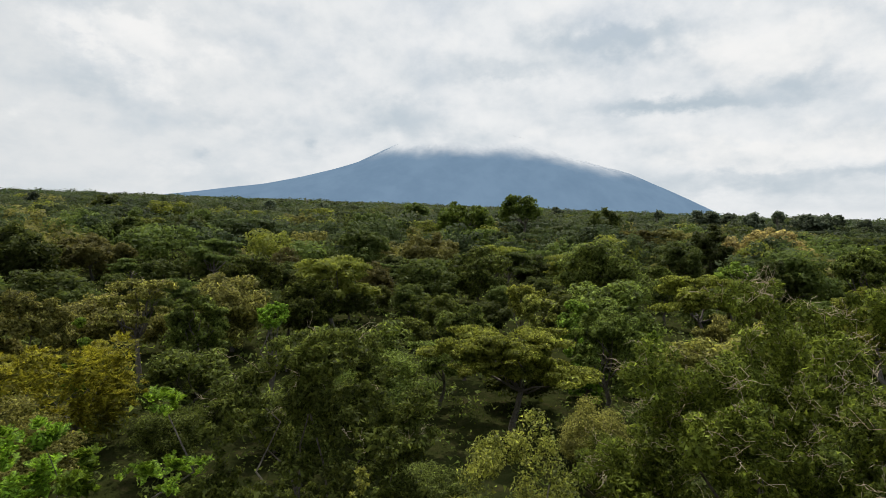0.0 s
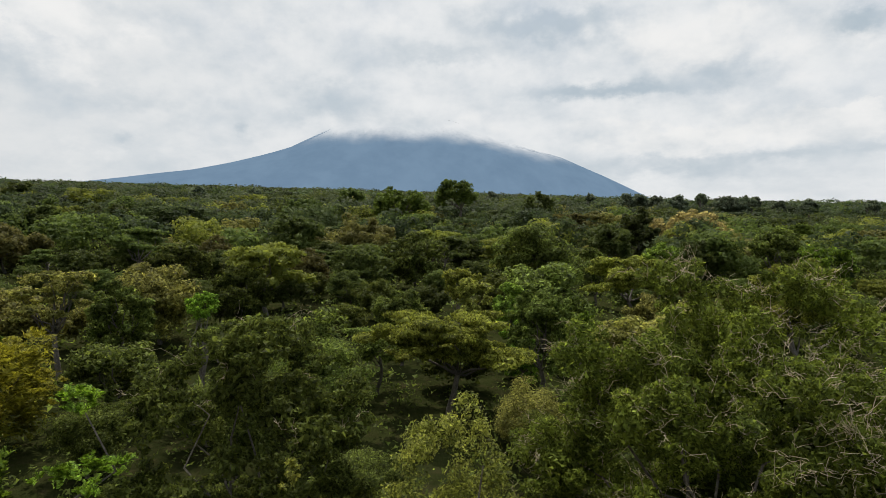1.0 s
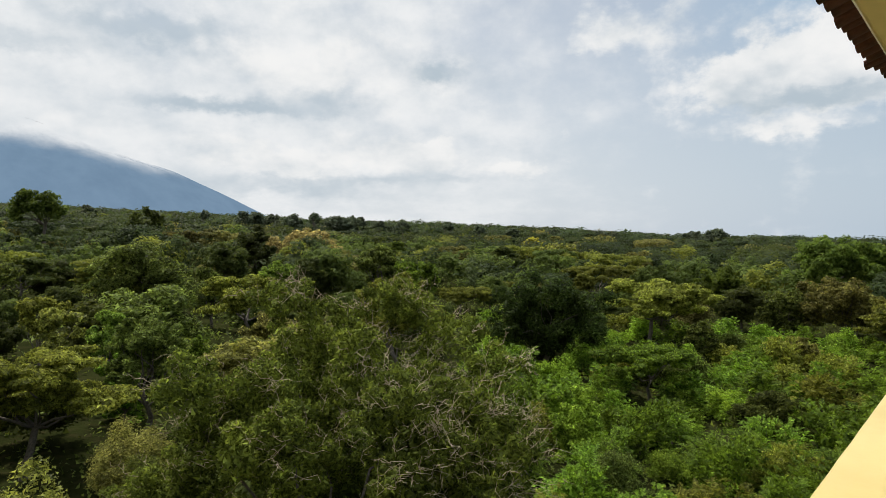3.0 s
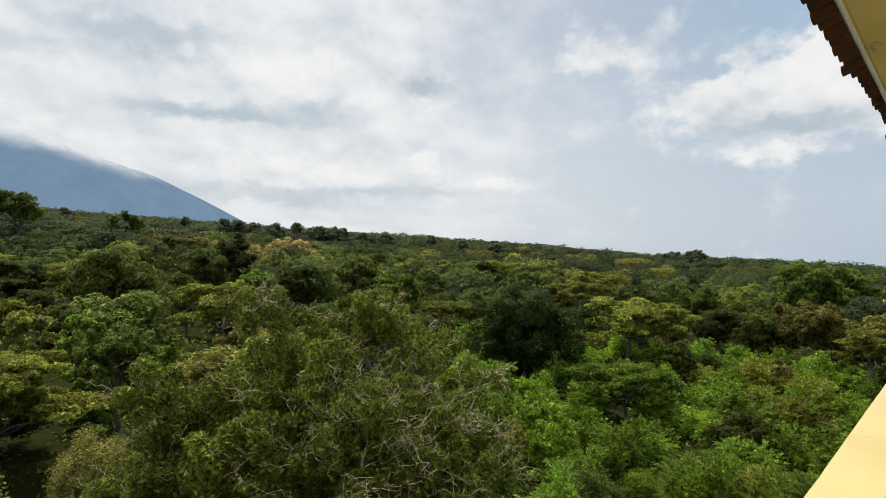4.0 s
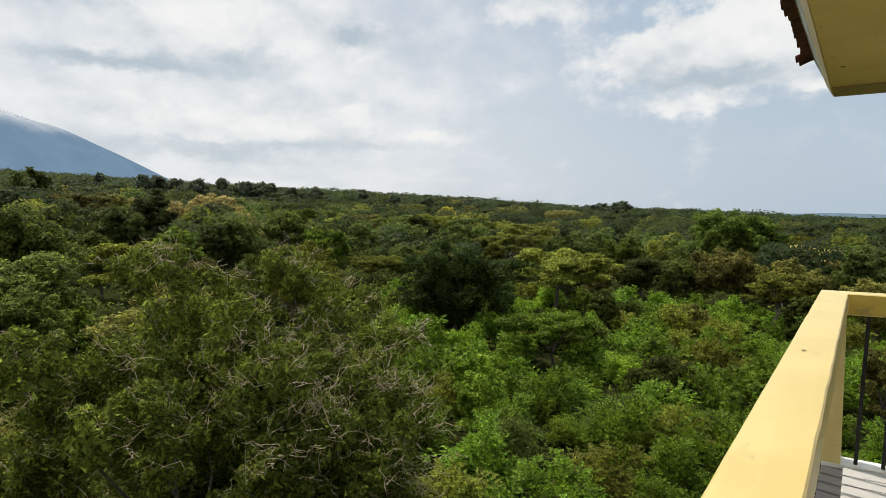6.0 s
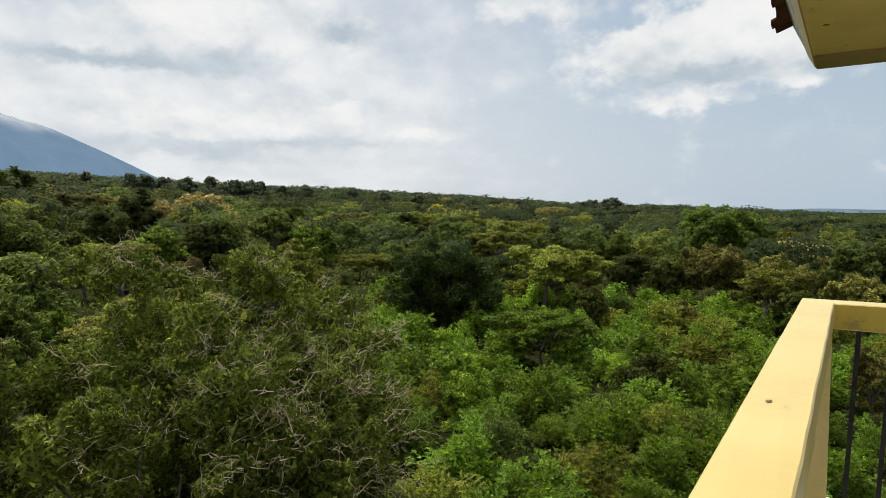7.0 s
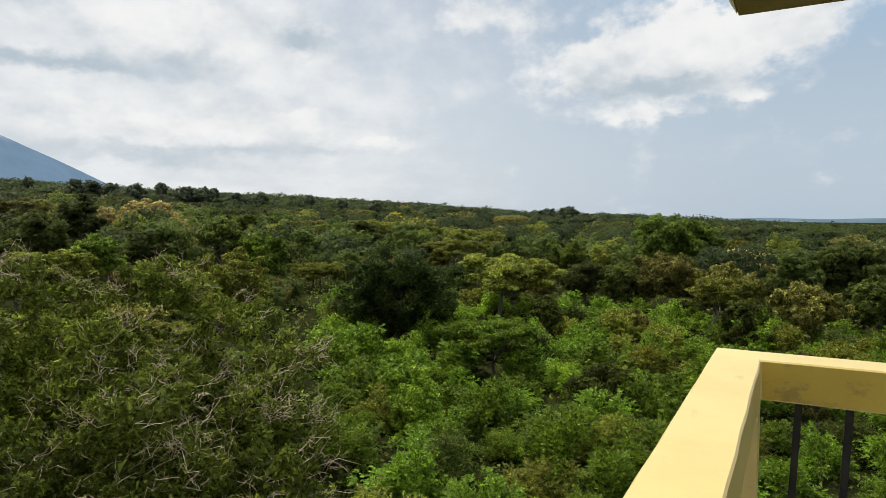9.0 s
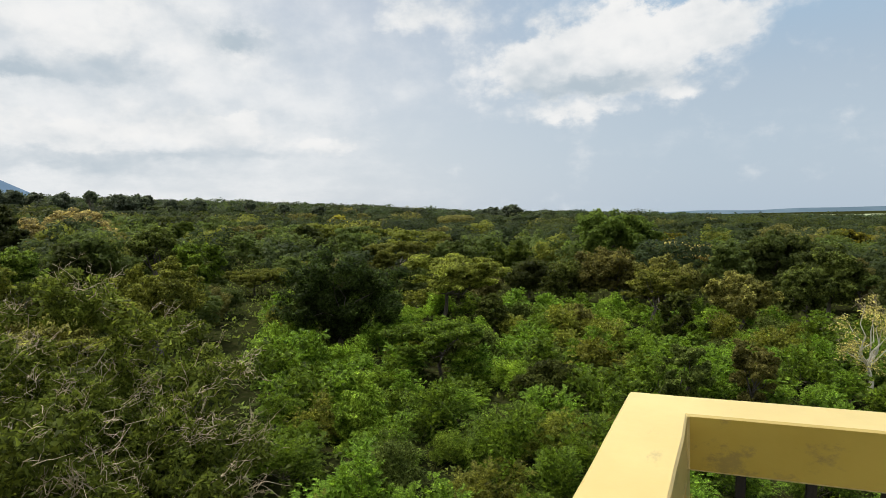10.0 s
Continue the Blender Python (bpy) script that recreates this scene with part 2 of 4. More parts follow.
YELLOW = plaster_material("paint_yellow", (0.625, 0.482, 0.165), (0.695, 0.548, 0.205), (0.22, 0.16, 0.07), 0.55, rough=0.38, gloss=0.9)
# the deeper yellow base paints in the beam's shaded side; the streaks are dirt
STAINED_SHADE = plaster_material("paint_yellow_stained_shade", (0.50, 0.360, 0.045), (0.58, 0.430, 0.068), (0.20, 0.155, 0.07), 0.5, 0.53)
SOFFIT = plaster_material("paint_soffit", (0.66, 0.51, 0.17), (0.74, 0.58, 0.21), (0.12, 0.10, 0.04), 0.8)
EDGE = plaster_material("paint_weathered", (0.30, 0.22, 0.09), (0.40, 0.295, 0.13), (0.14, 0.11, 0.06), 0.8)
CREAM = plaster_material("paint_cream", (0.74, 0.72, 0.64), (0.82, 0.80, 0.72), (0.20, 0.18, 0.14), 0.6)
IRON = bark_material("iron_black", (0.012, 0.012, 0.012), (0.030, 0.027, 0.024))
TILE = bark_material("tile_terracotta", (0.090, 0.032, 0.022), (0.190, 0.070, 0.044))
BOARD = plaster_material("deck_board", (0.40, 0.38, 0.335), (0.48, 0.455, 0.41), (0.22, 0.20, 0.17), 0.5)
JOINT = plaster_material("deck_joint", (0.05, 0.048, 0.045), (0.08, 0.076, 0.07), (0.03, 0.03, 0.03), 0.5)


def ground_material():
    mat, n = material("forest_floor")
    coord = n.add("ShaderNodeTexCoord").outputs["Object"]
    a, b = n.noise(coord, 0.05, 6.0, 0.65), n.noise(coord, 0.9, 6.0, 0.7)
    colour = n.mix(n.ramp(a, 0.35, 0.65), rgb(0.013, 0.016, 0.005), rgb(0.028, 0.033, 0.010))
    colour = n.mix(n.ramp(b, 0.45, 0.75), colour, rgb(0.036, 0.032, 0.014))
    bump = n.add("ShaderNodeBump", {"Strength": 0.8, "Distance": 0.5, "Height": b})
    skin = n.add("ShaderNodeBsdfPrincipled", {"Base Color": colour, "Roughness": 1.0, "Specular IOR Level": 0.0, "Normal": bump.outputs[0]})
    n.add("ShaderNodeOutputMaterial", {0: skin.outputs[0]})
    return mat


def mountain_material():
    """The far cone: haze painted as a blue glow, its head lost in cloud."""
    mat, n = material("far_mountain")
    coord = n.add("ShaderNodeTexCoord").outputs["Object"]
    x, y, z = n.add("ShaderNodeSeparateXYZ", {0: coord}).outputs
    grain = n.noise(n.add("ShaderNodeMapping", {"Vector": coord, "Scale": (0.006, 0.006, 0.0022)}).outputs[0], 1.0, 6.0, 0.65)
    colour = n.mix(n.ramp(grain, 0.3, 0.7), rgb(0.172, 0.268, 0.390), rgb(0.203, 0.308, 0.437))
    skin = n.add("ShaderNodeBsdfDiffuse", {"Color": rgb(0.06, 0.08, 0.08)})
    haze = n.add("ShaderNodeEmission", {"Color": colour, "Strength": 1.0})
    body = n.add("ShaderNodeMixShader", {0: 0.92, 1: skin.outputs[0], 2: haze.outputs[0]})
    # cloud base: lower on the +x flank, ragged
    rag = n.noise(coord, 0.006, 6.0, 0.62)
    base = n.math("ADD", n.math("MULTIPLY", n.math("SUBTRACT", rag, 0.5), 120.0), z)
    base = n.math("ADD", base, n.ramp(x, 250.0, 950.0, 0.0, 120.0))
    gone = n.ramp(base, 455.0, 580.0)
    clear = n.add("ShaderNodeBsdfTransparent")
    both = n.add("ShaderNodeMixShader", {0: gone, 1: body.outputs[0], 2: clear.outputs[0]})
    n.add("ShaderNodeOutputMaterial", {0: both.outputs[0]})
    return mat


GROUND, MOUNTAIN = ground_material(), mountain_material()


# ---- mesh helpers ----
def mesh_of(name, verts, faces, mat, smooth=False, normals=None):
    """One mesh from arrays: verts (n, 3), faces (m, 3 or 4), and the normals at the verts if they are not the faces' own."""
    verts, faces = np.asarray(verts, np.float32), np.asarray(faces, np.int32)
    me = bpy.data.meshes.new(name)
    me.vertices.add(len(verts))
    me.vertices.foreach_set("co", verts.ravel())
    me.loops.add(faces.size)
    me.loops.foreach_set("vertex_index", faces.ravel())
    me.polygons.add(len(faces))
    me.polygons.foreach_set("loop_start", np.arange(len(faces), dtype=np.int32) * faces.shape[1])
    if smooth or normals is not None:
        me.polygons.foreach_set("use_smooth", np.ones(len(faces), bool))
    me.update(calc_edges=True)
    if normals is not None:
        me.normals_split_custom_set_from_vertices(np.asarray(normals, np.float32).tolist())
    me.materials.append(mat)
    return me


def part(name, data, mat, parent, label=""):
    """One mesh object under a thing; data is a bmesh or a finished mesh."""
    if isinstance(data, bmesh.types.BMesh):
        me = bpy.data.meshes.new(name)
        data.to_mesh(me)
        data.free()
        me.materials.append(mat)
    else:
        me = data
    ob = new(name, me)
    ob.parent = parent
    return tagged(ob, label) if label else ob


def box(bm, x0, x1, y0, y1, z0, z1, bevel=0.0):
    m = Matrix.LocRotScale(((x0 + x1) / 2, (y0 + y1) / 2, (z0 + z1) / 2), None, (x1 - x0, y1 - y0, z1 - z0))
    made = bmesh.ops.create_cube(bm, size=1.0, matrix=m)["verts"]
    if bevel:
        edges = {e for v in made for e in v.link_edges}
        bmesh.ops.bevel(bm, geom=list(edges), offset=bevel, segments=2, affect="EDGES")
    return bm


def tube(points, radii, sides=6):
    """A tapered limb along points."""
    points, radii = np.asarray(points, float), np.asarray(radii, float)
    ahead = np.gradient(points, axis=0)
    ahead /= np.linalg.norm(ahead, axis=1, keepdims=True) + 1e-9
    ref = np.where(np.abs(ahead[:, 2:3]) > 0.9, [[1.0, 0, 0]], [[0, 0, 1.0]])
    a = np.cross(ahead, ref)
    a /= np.linalg.norm(a, axis=1, keepdims=True) + 1e-9
    b = np.cross(ahead, a)
    turn = np.arange(sides) * 2 * np.pi / sides
    ring = np.cos(turn)[None, :, None] * a[:, None] + np.sin(turn)[None, :, None] * b[:, None]
    verts = (points[:, None] + ring * radii[:, None, None]).reshape(-1, 3)
    i, j = np.meshgrid(np.arange(len(points) - 1), np.arange(sides), indexing="ij")
    k = (j + 1) % sides
    faces = np.stack([i * sides + j, i * sides + k, (i + 1) * sides + k, (i + 1) * sides + j], -1).reshape(-1, 4)
    return verts, faces


def joined(pieces):
    verts, faces, n = [], [], 0
    for piece in pieces:
        verts.append(piece[0])
        faces.append(piece[1] + n)
        n += len(piece[0])
    if len(pieces[0]) == 3:
        return np.concatenate(verts), np.concatenate(faces), np.concatenate([p[2] for p in pieces])
    return np.concatenate(verts), np.concatenate(faces)


def unit(v):
    return v / (np.linalg.norm(v, axis=-1, keepdims=True) + 1e-9)


def leaf_blades(rng, where, facing, length, width, loose=0.6):
    """Pointed leaves, one three-cornered blade each, lying roughly across `facing`; large blades stand for tufts and shade as a soft mass."""
    n = len(where)
    normal = unit(facing + loose * rng.normal(size=(n, 3)))
    along = unit(np.cross(normal, rng.normal(size=(n, 3))))
    side = np.cross(normal, along)
    size = rng.uniform(0.6, 1.4, (n, 1))
    l, w = along * length * size * 0.5, side * width * size * 0.5
    verts = np.stack([where - l + w, where - l * 0.7 - w, where + l], 1).reshape(-1, 3)
    soft = min(0.85, max(0.0, (length - 0.12) / 0.7))
    shade = np.repeat(unit(normal * (1 - soft) + unit(facing) * soft), 3, axis=0)
    return verts, np.arange(3 * n).reshape(n, 3), shade


def ball(rng, n, rise=0.0):
    v = rng.normal(size=(n, 3))
    v[:, 2] += rise
    return unit(v)


def clump_leaves(rng, centres, radii, count, length, width, squash=0.8, rise=0.35, inner=0.55, loose=0.6):
    """Leaves on the skins of many overlapping clumps."""
    share = radii**2 / (radii**2).sum()
    owner = rng.choice(len(centres), count, p=share)
    way = ball(rng, count, rise)
    far = radii[owner] * rng.uniform(inner, 1.08, count) ** 0.6
    where = centres[owner] + way * far[:, None] * [1, 1, squash]
    return leaf_blades(rng, where, way + [0, 0, 0.5], length, width, loose)


def spray_leaves(rng, roots, ways, reach, per, length, width):
    """Feathery foliage: arching sprays set with narrow leaflets on both sides."""
    n = len(roots)
    t = np.linspace(0.12, 1.0, per)[None, :, None]
    ways = unit(ways)
    reach = (reach * rng.uniform(0.6, 1.3, n))[:, None, None]
    where = roots[:, None] + ways[:, None] * reach * t + np.array([0, 0, -0.45]) * reach * t**2
    flat = unit(np.cross(ways, rng.normal(size=(n, 3)) * 0.3 + [0, 0, 1.0]))
    side = np.where(np.arange(per) % 2, 1.0, -1.0)[None, :, None]
    along = unit(flat[:, None] * side + ways[:, None] * 0.6 + rng.normal(size=(n, per, 3)) * 0.22)
    across = unit(np.cross(along, np.cross(ways, flat)[:, None]))
    l = along * length * (1.15 - 0.75 * t) * rng.uniform(0.7, 1.3, (n, per, 1))
    up = unit(np.cross(along, across))
    over = np.sign(up[..., 2:3] + 1e-6)
    w = across * width * 0.5 * over   # every leaflet has its upper side up
    verts = np.stack([where - w, where + l, where + w], 2).reshape(-1, 3)
    up = unit(up * over + ways[:, None] * 0.8 + [0, 0, 0.4])
    return verts, np.arange(len(verts)).reshape(-1, 3), np.repeat(up.reshape(-1, 3), 3, axis=0)


def limb_points(rng, a, b, bow, steps=5, crook=0.06):
    t = np.linspace(0, 1, steps)[:, None]
    kink = rng.normal(size=(steps, 3)) * crook * np.linalg.norm(b - a)
    kink[0] = kink[-1] = 0
    return a + (b - a) * t + np.array([0, 0, bow]) * (t * (1 - t)) + kink


# ---- the plants ----
def crown_clumps(rng, form, height, radius, split=7, many=0, fine=1.0):
    """Centres and radii of the tufts of a crown of the given form; the foot is at z = 0. Big clumps first, then tufts on their skins."""
    if form == "round":
        n, deep = many or 40, height * 0.46
        c = ball(rng, n, 0.0 if many else 0.30) * rng.uniform(0.45, 0.84, (n, 1)) * [radius, radius, deep] + [0, 0, height - deep]
        r = radius * rng.uniform(0.26, 0.44, n) * (24 / n) ** 0.45
    elif form == "tall":
        n, deep = 26, height * 0.48
        c = ball(rng, n, 0.15) * rng.uniform(0.35, 0.85, (n, 1)) * [radius, radius, deep] + [0, 0, height - deep]
        r = radius * rng.uniform(0.24, 0.42, n)
    elif form == "dome":
        n, deep = many or 40, min(height * 0.42, radius * 0.9)
        c = ball(rng, n, 0.25) * rng.uniform(0.45, 0.84, (n, 1)) * [radius, radius, deep] + [0, 0, height - deep]
        r = radius * rng.uniform(0.24, 0.40, n) * (24 / n) ** 0.45
    elif form == "umbrella":
        n, deep = 32, radius * 0.82
        way = ball(rng, n, 0.6)
        way[:, 2] = np.abs(way[:, 2]) * 1.4 - 0.5
        c = way * rng.uniform(0.55, 0.84, (n, 1)) * [radius, radius, deep] + [0, 0, height - deep]
        r = radius * rng.uniform(0.22, 0.36, n)
    elif form == "flat":
        n = 26
        a, d = rng.uniform(0, 2 * np.pi, n), np.sqrt(rng.uniform(0.02, 1, n)) * radius * 0.84
        tier = rng.choice([0.0, 0.0, 0.11, 0.22, 0.30], n) * height
        c = np.stack([np.cos(a) * d, np.sin(a) * d, height * 0.93 - tier - 0.10 * height * (d / radius) ** 2], 1)
        r = radius * rng.uniform(0.20, 0.34, n)
    else:  # a shrub, clothed to the ground
        n = many or 20
        way = ball(rng, n, 0.5)
        way[:, 2] = np.abs(way[:, 2])
        c = way * rng.uniform(0.40, 0.80, (n, 1)) * [radius, radius, height * 0.74]
        r = radius * rng.uniform(0.26, 0.44, n) * (20 / n) ** 0.4
    top = (c[:, 2] + r * (0.3 if form == "flat" else 0.75)).max()
    c[:, 2] *= height / top
    squash = 0.36 if form == "flat" else 0.8
    if split:
        own = np.repeat(np.arange(n), split)
        way = ball(rng, len(own), 0.4)
        tc = c[own] + way * r[own][:, None] * rng.uniform(0.55, 0.95, (len(own), 1)) * [1, 1, squash]
        tr = r[own] * rng.uniform(0.26, 0.50, len(own)) * fine
        return c, r, tc, tr, squash
    return c, r, c, r, squash


def plant_meshes(seed, form, height, radius, leaf, length, width, cover=2.2, twigs=0, feather=False, many=0, loose=0.6, split=7, fine=1.0, bark=None, far=False):
    """The meshes of a tree or shrub: trunk with limbs, crown, and bare twigs if any."""
    rng = np.random.default_rng(seed)
    c, r, tc, tr, squash = crown_clumps(rng, form, height, radius, split, many, fine)
    seen = math.pi * radius * {"round": 0.46 * height, "tall": 0.48 * height, "flat": 0.55 * radius, "dome": 0.8 * radius, "umbrella": 0.6 * radius}.get(form, 0.5 * height)
    count = int(cover * 4 * seen / (0.5 * length * width))
    if feather:
        per = 14
        n = max(12, count // per)
        own = rng.choice(len(tc), n, p=tr**2 / (tr**2).sum())
        way = ball(rng, n, 0.5)
        roots = tc[own] + way * tr[own][:, None] * rng.uniform(0.0, 0.8, (n, 1)) * [1, 1, squash]
        out = unit(tc[own] - [0, 0, height * 0.2])
        verts, faces, shade = spray_leaves(rng, roots, way * 0.7 + out + [0, 0, 0.12], min(radius * 0.24, 0.46), per, length, width)
    else:
        verts, faces, shade = clump_leaves(rng, tc, tr, count, length, width, squash, 0.35, 0.3, loose)
    if cover > 1.0:  # shaded leaves deeper in
        big = 1.5 * length
        inner = clump_leaves(rng, c, r * 0.55, int(0.5 * 4 * seen / (0.25 * big * big)), big, 0.5 * big, squash, 0.2, 0.4)
        verts, faces, shade = joined([(verts, faces, shade), inner])
    verts[:, 2] = np.maximum(verts[:, 2], 0.05)
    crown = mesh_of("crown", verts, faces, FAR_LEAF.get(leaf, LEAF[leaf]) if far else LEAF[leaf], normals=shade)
    fork = height * (0.26 if form in ("round", "tall", "dome") else 0.5 if form == "umbrella" else 0.42 if form == "flat" else 0.06)
    thick = 0.018 * height + 0.014 * radius
    lean = rng.normal(size=2) * 0.05 * height
    head = np.array([lean[0], lean[1], fork])
    wood = [tube(limb_points(rng, np.array([0, 0, -0.8]), head, 0.0, 4), np.linspace(thick * 1.3, thick * 0.8, 4), 7)]
    for k in np.argsort(-r)[: 14 if twigs else 8]:
        limb = thick * (0.5 if many else 1.0)
        wood.append(tube(limb_points(rng, head, c[k], -0.10 * height if form == "flat" else 0.08 * height), np.linspace(limb * 0.45, limb * 0.08, 5), 5))
    v, f = joined(wood)
    trunk = mesh_of("trunk", v, f, bark or BARK, smooth=True)
    if not twigs:
        return trunk, crown, None
    wood = []
    for _ in range(twigs):
        k = rng.choice(len(tc))
        way = unit(ball(rng, 1, 0.2)[0] * 0.8 + unit(tc[k] - [0, 0, height * 0.5]))
        a = tc[k] + way * tr[k] * 0.3 * [1, 1, squash]
        b = a + (way * rng.uniform(0.3, 0.75) + rng.normal(size=3) * 0.3) * [1, 1, squash]
        wood.append(tube(limb_points(rng, a, b, 0.10, 5, 0.09), np.linspace(0.010, 0.0035, 5), 3))
        for _ in range(3):
            d = a + (b - a) * rng.uniform(0.3, 0.95)
            e = d + (b - a) * rng.uniform(0.1, 0.4) + rng.normal(size=3) * 0.17
            wood.append(tube(limb_points(rng, d, e, rng.normal() * 0.1, 4, 0.09), np.linspace(0.008, 0.003, 4), 3))
    v, f = joined(wood)
    return trunk, crown, mesh_of("bare_wood", v, f, TWIG)


def plant(name, label, category, group, meshes, x, y, turn=0.0, size=(1.0, 1.0, 1.0)):
    """One tree or shrub, standing on the ground."""
    thing = tagged(new(name), label, category, group)
    thing.empty_display_size = 0.5
    part("trunk", meshes[0], None, thing)
    part("crown", meshes[1], None, thing)
    if meshes[2]:
        tagged(part("bare_wood", meshes[2], None, thing, "bare pale grey twigs"), kind="stuff")
    thing.matrix_basis = Matrix.LocRotScale((x, y, land(x, y)), Euler((0, 0, turn)), size)
    return thing


def land(x, y):
    """Height of the ground: level round the tower, rising towards the volcano, falling gently towards the plain."""
    s = -0.342 * x + 0.940 * y - 25.0
    d = math.hypot(x, y)
    up = 0.5 * (s + math.sqrt(s * s + 900.0))
    rise = 0.0715 * up / (1 + (up / 2600.0) ** 2)
    fall = 0.004 * max(0.0, d - 80.0) / (1 + max(0.0, d - 80.0) / 2500.0) * max(0.0, min(1.0, 0.5 - s / 400.0))
    roll = 1.2 * noise.noise((x * 0.018, y * 0.018, 3.0)) * min(1.0, d / 40.0)
    ridge = 11.0 * math.exp(-((x - 560.0) ** 2 + (y - 250.0) ** 2) / 280.0**2)
    tilt = max(0.0, 0.0135 * y + 0.0037 * x) / (1 + (d / 3000.0) ** 2)
    return -15.0 + rise - fall + roll + ridge + tilt


# ---- the large structure ----
def build_ground():
    rings = [0.0] + [6.0 * 1.085**k for k in range(84)]
    rings = [r for r in rings if r < 4900] + [4900.0]
    m = 144
    verts, faces = [(0.0, 0.0, land(0, 0))], []
    for r in rings[1:]:
        for k in range(m):
            a = 2 * math.pi * k / m
            x, y = r * math.sin(a), r * math.cos(a)
            verts.append((x, y, land(x, y)))
    for i in range(len(rings) - 2):
        for k in range(m):
            a, b = 1 + i * m + k, 1 + i * m + (k + 1) % m
            faces.append((a, b, b + m, a + m))
    for k in range(m):
        faces.append((0, 1 + (k + 1) % m, 1 + k, 1 + k))
    faces = [f for f in faces if len(set(f)) == 4]
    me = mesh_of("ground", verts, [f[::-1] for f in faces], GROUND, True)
    bm = bmesh.new()
    bm.from_mesh(me)
    bm.verts.ensure_lookup_table()
    for k in range(m):
        bm.faces.new((bm.verts[0], bm.verts[1 + k], bm.verts[1 + (k + 1) % m]))
    bmesh.ops.recalc_face_normals(bm, faces=bm.faces)
    bm.to_mesh(me)
    bm.free()
    tagged(new("ground", me), "dark leaf-strewn forest floor between the trees", "ground", kind="structure")


build_ground()


def build_mountain():
    """A volcanic cone 3.7 km off, long on one flank and steep on the other."""
    cx, cy = 3700 * math.sin(radians(10.2)), 3700 * math.cos(radians(10.2))
    near = (0, 380, 645, 975, 1240, 1490, 1660, 2300, 3200)
    left = (720, 592, 467, 372, 322, 293, 275, 195, 60)
    right = (720, 615, 505, 412, 300, 178, 90, -10, -60)
    verts, faces, m, n = [], [], 128, 46
    for i in range(n):
        r = 2900.0 * i / (n - 1)
        for k in range(m):
            a = 2 * math.pi * k / m
            w = 0.5 - 0.5 * math.cos(a)
            h = (1 - w) * float(np.interp(r, near, right)) + w * float(np.interp(r, near, left))
            gully = noise.fractal((math.cos(a) * 6, math.sin(a) * 6, r * 0.0012), 0.8, 2.0, 4)
            h += gully * min(9.0, r * 0.02)
            verts.append((r * math.cos(a), r * math.sin(a) * 0.35, h))
    for i in range(n - 1):
        for k in range(m):
            a, b = i * m + k, i * m + (k + 1) % m
            faces.append((a, a + m, b + m, b))
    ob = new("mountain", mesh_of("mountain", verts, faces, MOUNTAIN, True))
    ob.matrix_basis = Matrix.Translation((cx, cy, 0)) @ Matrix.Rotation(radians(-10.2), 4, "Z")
    tagged(ob, "distant haze-blue volcano with its summit hidden in cloud", "mountain", kind="structure")


build_mountain()


def build_far_hills():
    """A low line of hills on the horizon beyond the plain, its haze a blue glow."""
    top, low = [], []
    for k in range(61):
        a = radians(70 + 50 * k / 60)
        h = 2.0 + 16.0 * min(1.0, k / 14) * (0.75 + 0.5 * noise.noise((k * 0.21, 0.0, 5.0)))
        low.append((4600 * math.sin(a), 4600 * math.cos(a), -60.0))
        top.append((4750 * math.sin(a), 4750 * math.cos(a), h - 6.0))
    n = len(low)
    faces = [(k, k + 1, n + k + 1, n + k) for k in range(n - 1)]
    mat, nodes = material("far_hills")
    coord = nodes.add("ShaderNodeTexCoord").outputs["Object"]
    # the hills glow in a haze colour and take no light
    colour = nodes.mix(nodes.ramp(nodes.noise(coord, 0.004, 5.0), 0.35, 0.65), rgb(0.17, 0.25, 0.31), rgb(0.22, 0.31, 0.38))
    haze = nodes.add("ShaderNodeEmission", {"Color": colour, "Strength": 1.0})
    nodes.add("ShaderNodeOutputMaterial", {0: haze.outputs[0]})
    tagged(new("backdrop", mesh_of("backdrop", low + top, faces, mat, True)), "low haze-blue hills along the far horizon", "hills", kind="structure")


build_far_hills()


def build_meadow():
    """Open grass on the far plain."""
    verts, m = [], 24
    for r in (1480.0, 1620.0, 1780.0, 1960.0, 2150.0):
        for k in range(m + 1):
            a = radians(93.5 + 22 * k / m) + 0.004 * noise.noise((k * 0.7, r * 0.01, 2.0))
            q = r * (1 + 0.05 * noise.noise((k * 0.45, r * 0.02, 7.0)))
            x, y = q * math.sin(a), q * math.cos(a)
            verts.append((x, y, land(x, y) + 1.2))
    faces = [(i * (m + 1) + k, i * (m + 1) + k + 1, (i + 1) * (m + 1) + k + 1, (i + 1) * (m + 1) + k) for i in range(4) for k in range(m)]
    mat, n = material("far_grass")
    coord = n.add("ShaderNodeTexCoord").outputs["Object"]
    colour = n.mix(n.ramp(n.noise(coord, 0.012, 5.0), 0.35, 0.65), rgb(0.20, 0.24, 0.13), rgb(0.32, 0.35, 0.22))
    skin = n.add("ShaderNodeBsdfPrincipled", {"Base Color": colour, "Roughness": 1.0, "Specular IOR Level": 0.0})
    n.add("ShaderNodeOutputMaterial", {0: skin.outputs[0]})
    tagged(new("meadow", mesh_of("meadow", verts, faces, mat, True)), "pale green open meadow on the far plain", "meadow", kind="structure")


build_meadow()


# ---- the tower's balcony ----
RAIL_Z, RAIL_W, BEAM = 1.10, 0.153, 0.135
END_X, BACK_Y, WEST_X = 0.0, -5.0, -10.0


